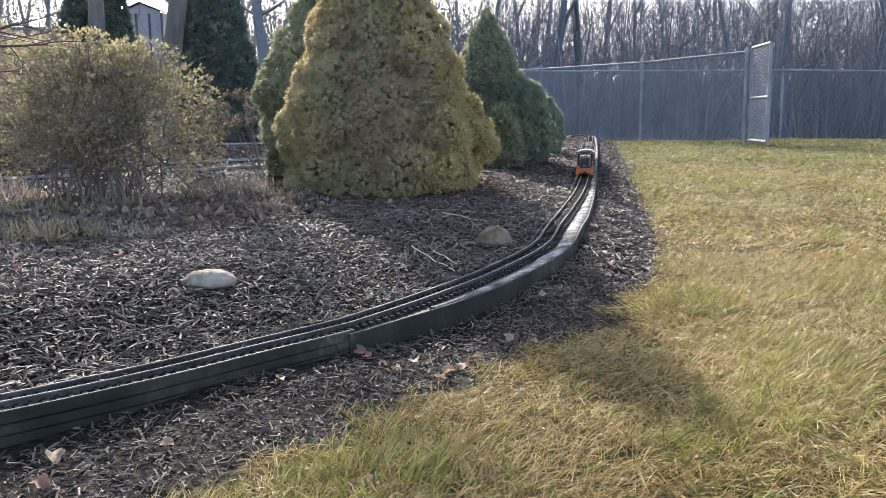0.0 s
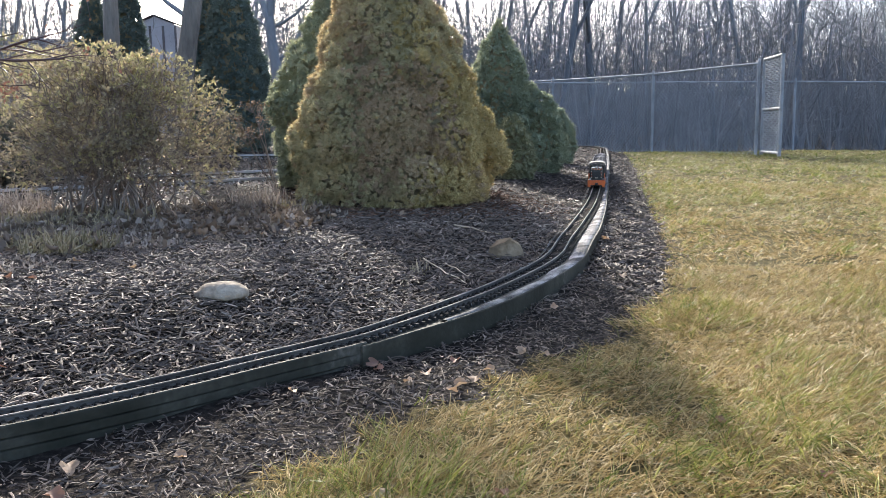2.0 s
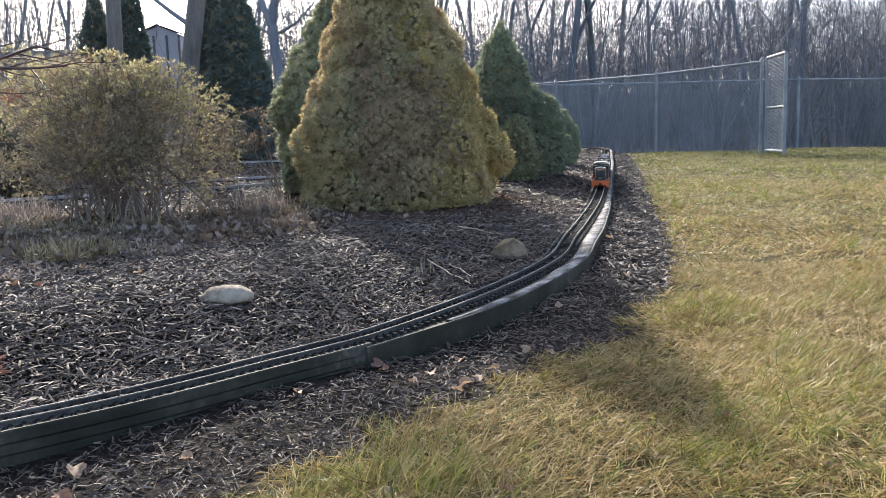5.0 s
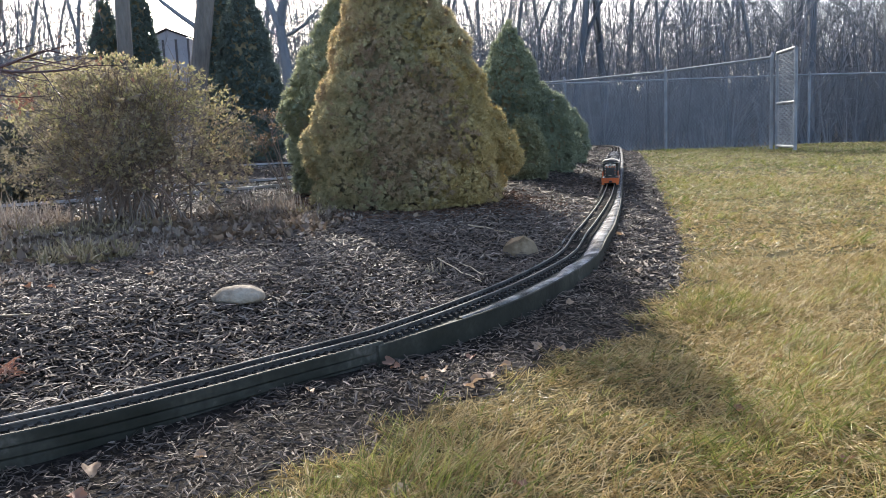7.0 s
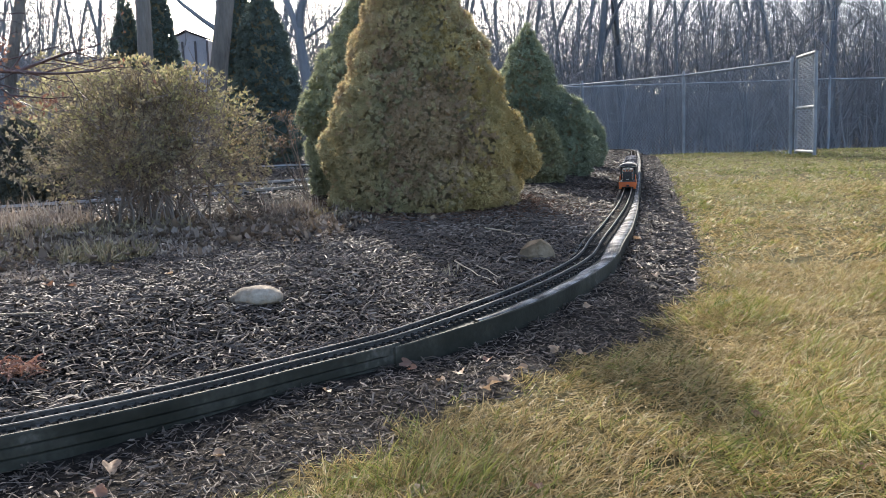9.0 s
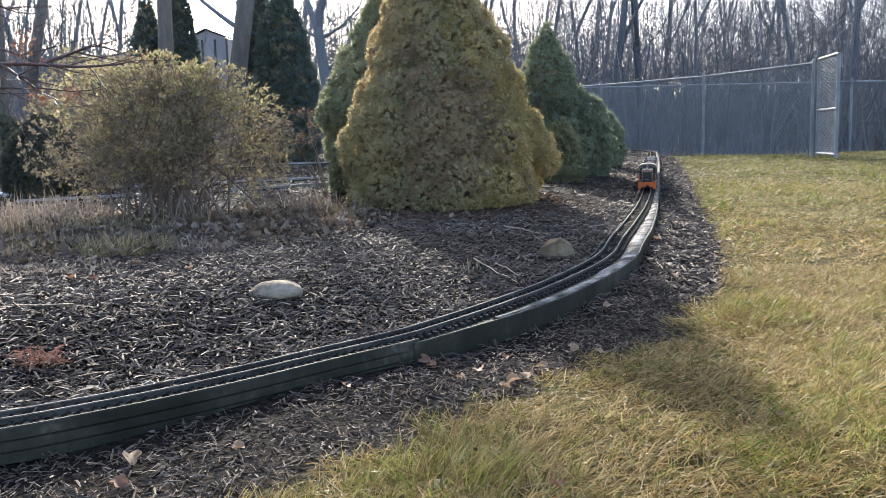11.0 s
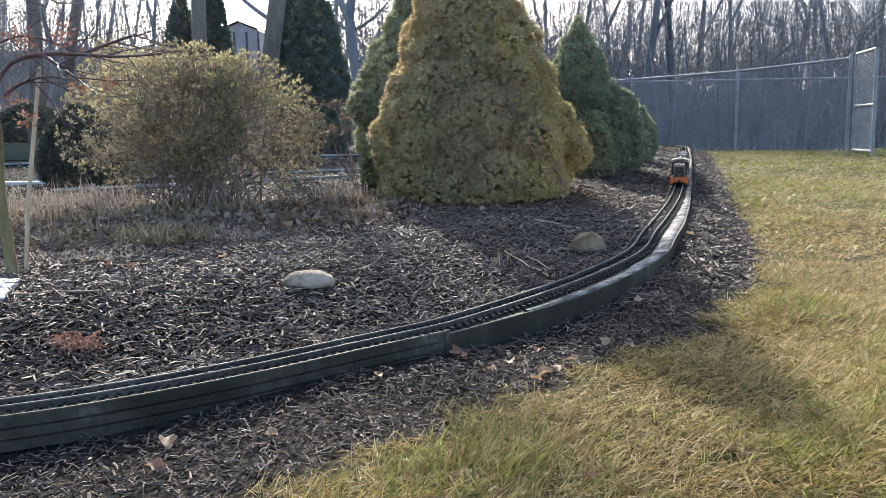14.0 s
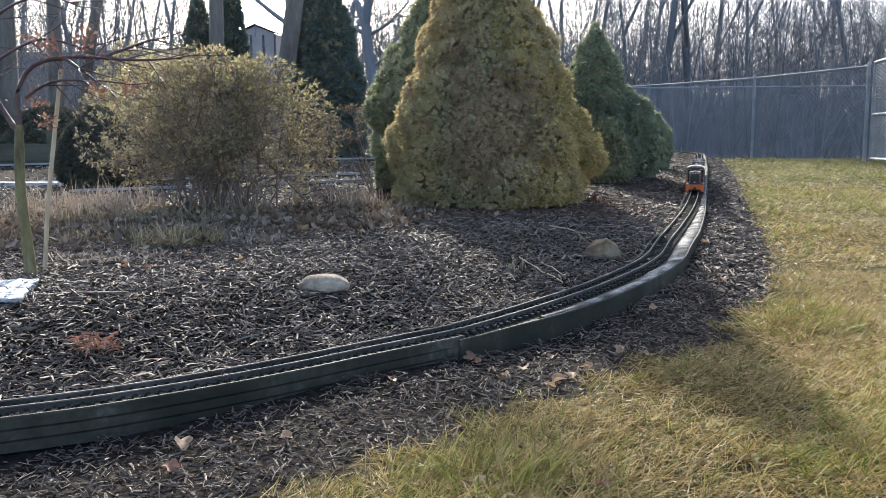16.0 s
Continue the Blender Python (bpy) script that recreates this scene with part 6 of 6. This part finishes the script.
def locomotive():
    t = thing("locomotive", "orange and black model switcher locomotive with striped nose", "model train", group="model train")
    part("underframe", box((0.33, 0.085, 0.016), (-0.165, 0, 0.035), 0.002), M["black"], t)
    deck = part("running_board", box((0.335, 0.104, 0.008), (-0.165, 0, 0.047), 0.001), M["black"], t)
    for sy in (-1, 1):
        part("sill", box((0.335, 0.003, 0.018), (-0.165, sy * 0.0515, 0.040), 0.0008), M["orange"], deck, "orange side sill")
    for x in (0.002, -0.332):
        p = part("pilot", box((0.006, 0.104, 0.030), (x, 0, 0.034), 0.001), M["orange"], t, "orange end plate")
        for sy in (-1, 1):
            part("step", box((0.014, 0.016, 0.018), (x - 0.003 * (1 if x > 0 else -1), sy * 0.044, 0.016), 0.001), M["orange"], p)
    cp = box((0.026, 0.010, 0.010), (0.014, 0, 0.028), 0.002)
    box((0.010, 0.018, 0.012), (0.026, 0.002, 0.028), 0.002, cp)
    part("coupler", cp, M["black"], t)
    hood = part("hood", box((0.200, 0.066, 0.074), (-0.112, 0, 0.088), 0.004), M["hoodgrey"], t, "dull dark hood")
    part("grille", box((0.003, 0.050, 0.042), (-0.011, 0, 0.082), 0.001), M["black"], hood, "black radiator grille")
    for i in range(9):
        part("grille_bar", box((0.003, 0.048, 0.0014), (-0.0095, 0, 0.065 + i * 0.0042), 0), M["hoodgrey"], hood)
    for i in range(8):       # slanted stripes over the nose
        y = -0.0285 + i * 0.0082
        a = 35 if y < 0 else -35
        part("stripe", box((0.0015, 0.0040, 0.013), (-0.0112, y, 0.1165), 0, None, Matrix.Rotation(radians(a), 4, "X")), M["orange" if i % 2 else "cream"], hood)
    for sy in (-1, 1):
        for i in range(5):
            part("stripe", box((0.0015, 0.0045, 0.0050), (-0.0112, sy * 0.0295, 0.066 + i * 0.009), 0, None, Matrix.Rotation(radians(-30 * sy), 4, "X")), M["orange" if i % 2 else "cream"], hood)
    for i in range(3):       # unreadable road number
        part("number_bar", box((0.001, 0.0035, 0.006), (-0.0078, -0.006 + i * 0.006, 0.0635), 0), M["cream"], hood)
    for sy in (-1, 1):
        for i in range(6):
            part("hood_door", box((0.024, 0.002, 0.050), (-0.035 - i * 0.028, sy * 0.0335, 0.086), 0.0006), M["hoodgrey"], hood)
    lm = part("headlight", rod(0.0075, (-0.022, 0, 0.131), (-0.006, 0, 0.131), seg=16), M["black"], hood)
    part("lens", rod(0.0055, (-0.0062, 0, 0.131), (-0.0045, 0, 0.131), seg=16), M["lamp"], lm, "pale headlight lens")
    part("exhaust_stack", rod(0.007, (-0.09, 0, 0.124), (-0.09, 0, 0.142), seg=14), M["black"], hood)
    part("bell", rod(0.005, (-0.055, 0.012, 0.125), (-0.055, 0.012, 0.135), seg=12, r2=0.002), M["rail"], hood)
    cab = part("cab", box((0.078, 0.098, 0.092), (-0.252, 0, 0.097), 0.003), M["hoodgrey"], t, "dull dark cab")
    for sy in (-1, 1):
        part("window", box((0.002, 0.020, 0.022), (-0.2125, sy * 0.034, 0.122), 0.0008), M["glass"], cab)
        for x in (-0.236, -0.268):
            part("window", box((0.022, 0.002, 0.026), (x, sy * 0.049, 0.118), 0.0008), M["glass"], cab)
        part("window_frame", box((0.003, 0.025, 0.0022), (-0.2122, sy * 0.034, 0.1345), 0), M["cream"], cab)
    rf = bmesh.new()
    prof = [(-0.056, 0.139), (-0.040, 0.1485), (-0.018, 0.154), (0.018, 0.154), (0.040, 0.1485), (0.056, 0.139), (0.056, 0.1425), (0.040, 0.1525), (0.018, 0.158), (-0.018, 0.158), (-0.040, 0.1525), (-0.056, 0.1425)]
    a = [rf.verts.new((-0.206, *q)) for q in prof]
    b = [rf.verts.new((-0.298, *q)) for q in prof]
    rf.faces.new(a)
    rf.faces.new(b[::-1])
    for i in range(12):
        rf.faces.new((a[i], b[i], b[(i + 1) % 12], a[(i + 1) % 12]))
    bmesh.ops.recalc_face_normals(rf, faces=rf.faces)
    # cream here paints in the sun's highlight on the roof
    part("roof", rf, M["cream"], cab, "curved cab roof, sun highlight painted in as cream")
    part("rear_hood", box((0.03, 0.066, 0.05), (-0.306, 0, 0.076), 0.003), M["hoodgrey"], t)
    for sy in (-1, 1):
        rl = rod(0.0010, (-0.005, sy * 0.047, 0.085), (-0.205, sy * 0.047, 0.085), seg=6)
        for x in (-0.005, -0.07, -0.135, -0.2):
            rod(0.0010, (x, sy * 0.047, 0.05), (x, sy * 0.047, 0.085), rl, 6)
        part("handrail", rl, M["orange"], t)
    truck(t, -0.075, M["black"])
    truck(t, -0.255, M["black"])
    return t


def hopper(load, label, seed):
    r = np.random.default_rng(seed)
    t = thing("hopper_car", label, "model train", group="model train")
    bm = bmesh.new()
    w, L = 0.050, 0.33
    lo = [(-0.04, -w * 0.9), (-0.04, w * 0.9), (-L + 0.04, w * 0.9), (-L + 0.04, -w * 0.9)]
    hi = [(0, -w), (0, w), (-L, w), (-L, -w)]
    a = [bm.verts.new((*q, 0.035)) for q in lo]
    b = [bm.verts.new((*q, 0.080)) for q in hi]
    c = [bm.verts.new((*q, 0.118)) for q in hi]
    inn = [bm.verts.new((q[0] * 0.985 - 0.002, q[1] * 0.93, 0.118)) for q in hi]
    dn = [bm.verts.new((q[0] * 0.985 - 0.002, q[1] * 0.93, 0.100)) for q in hi]
    bm.faces.new(a[::-1])
    for u, v in ((a, b), (b, c), (c, inn), (inn, dn)):
        for i in range(4):
            j = (i + 1) % 4
            bm.faces.new((u[i], u[j], v[j], v[i]))
    bm.faces.new(dn)
    bmesh.ops.recalc_face_normals(bm, faces=bm.faces)
    body = part("body", bm, M["carbody"], t)
    for sy in (-1, 1):
        part("rim", box((L, 0.004, 0.005), (-L / 2, sy * w, 0.119), 0.001), M["carbody"], body)
        for i in range(8):
            part("rib", box((0.004, 0.004, 0.06), (-0.03 - i * (L - 0.06) / 7, sy * (w + 0.001), 0.086), 0.0008), M["carbody"], body)
    for x in (0, -L):
        part("rim", box((0.004, 2 * w, 0.005), (x, 0, 0.119), 0.001), M["carbody"], body)
    part("underframe", box((L + 0.02, 0.03, 0.012), (-L / 2, 0, 0.034), 0.001), M["black"], t)
    n = 700
    v, f, base = [], [], 0
    heap = bmesh.new()
    bmesh.ops.create_grid(heap, x_segments=26, y_segments=10, size=0.5)
    for q in heap.verts:
        e = (1 - (2 * q.co.x) ** 4) * (1 - (2 * q.co.y) ** 2)
        q.co = Vector((q.co.x * (L - 0.012) - L / 2, q.co.y * w * 1.84, 0.104 + 0.024 * e + 0.004 * noise.noise(q.co * 30)))
    part("load", heap, load, t)
    px, py = r.uniform(-L + 0.012, -0.012, n), r.uniform(-1, 1, n)
    e = (1 - (2 * (px + L / 2) / L) ** 4) * (1 - py ** 2)
    c = np.stack([px, py * w * 0.9, 0.104 + 0.024 * e], 1)
    o = r.normal(0, 0.0035, (n, 4, 3))
    vv = (c[:, None] + o).reshape(-1, 3)
    k = np.arange(n)[:, None] * 4
    ff = np.concatenate([k + [0, 1, 2], k + [0, 2, 3], k + [0, 3, 1], k + [1, 3, 2]], 1).reshape(-1, 3)
    tagged(part("load_lumps", np_mesh("load_lumps", vv, ff, [load]), None, t), kind="stuff")
    truck(t, -0.065, M["black"])
    truck(t, -L + 0.065, M["black"])
    return t


S0 = 0.022 * int(np.argmin(np.hypot(LINE[:, 0] - 0.865, LINE[:, 1] - 5.22)))
place_on_track(locomotive(), S0)
s_ = S0 + 0.375
for i, (ld, lb) in enumerate((("coal", "open model hopper car heaped with coal"), ("ballast", "open model hopper car heaped with pale gravel"), ("coal", "open model hopper car heaped with coal"), ("ballast", "open model hopper car heaped with pale gravel"), ("ballast", "open model hopper car heaped with pale gravel"))):
    place_on_track(hopper(M[ld], lb, 500 + i), s_)
    s_ += 0.365
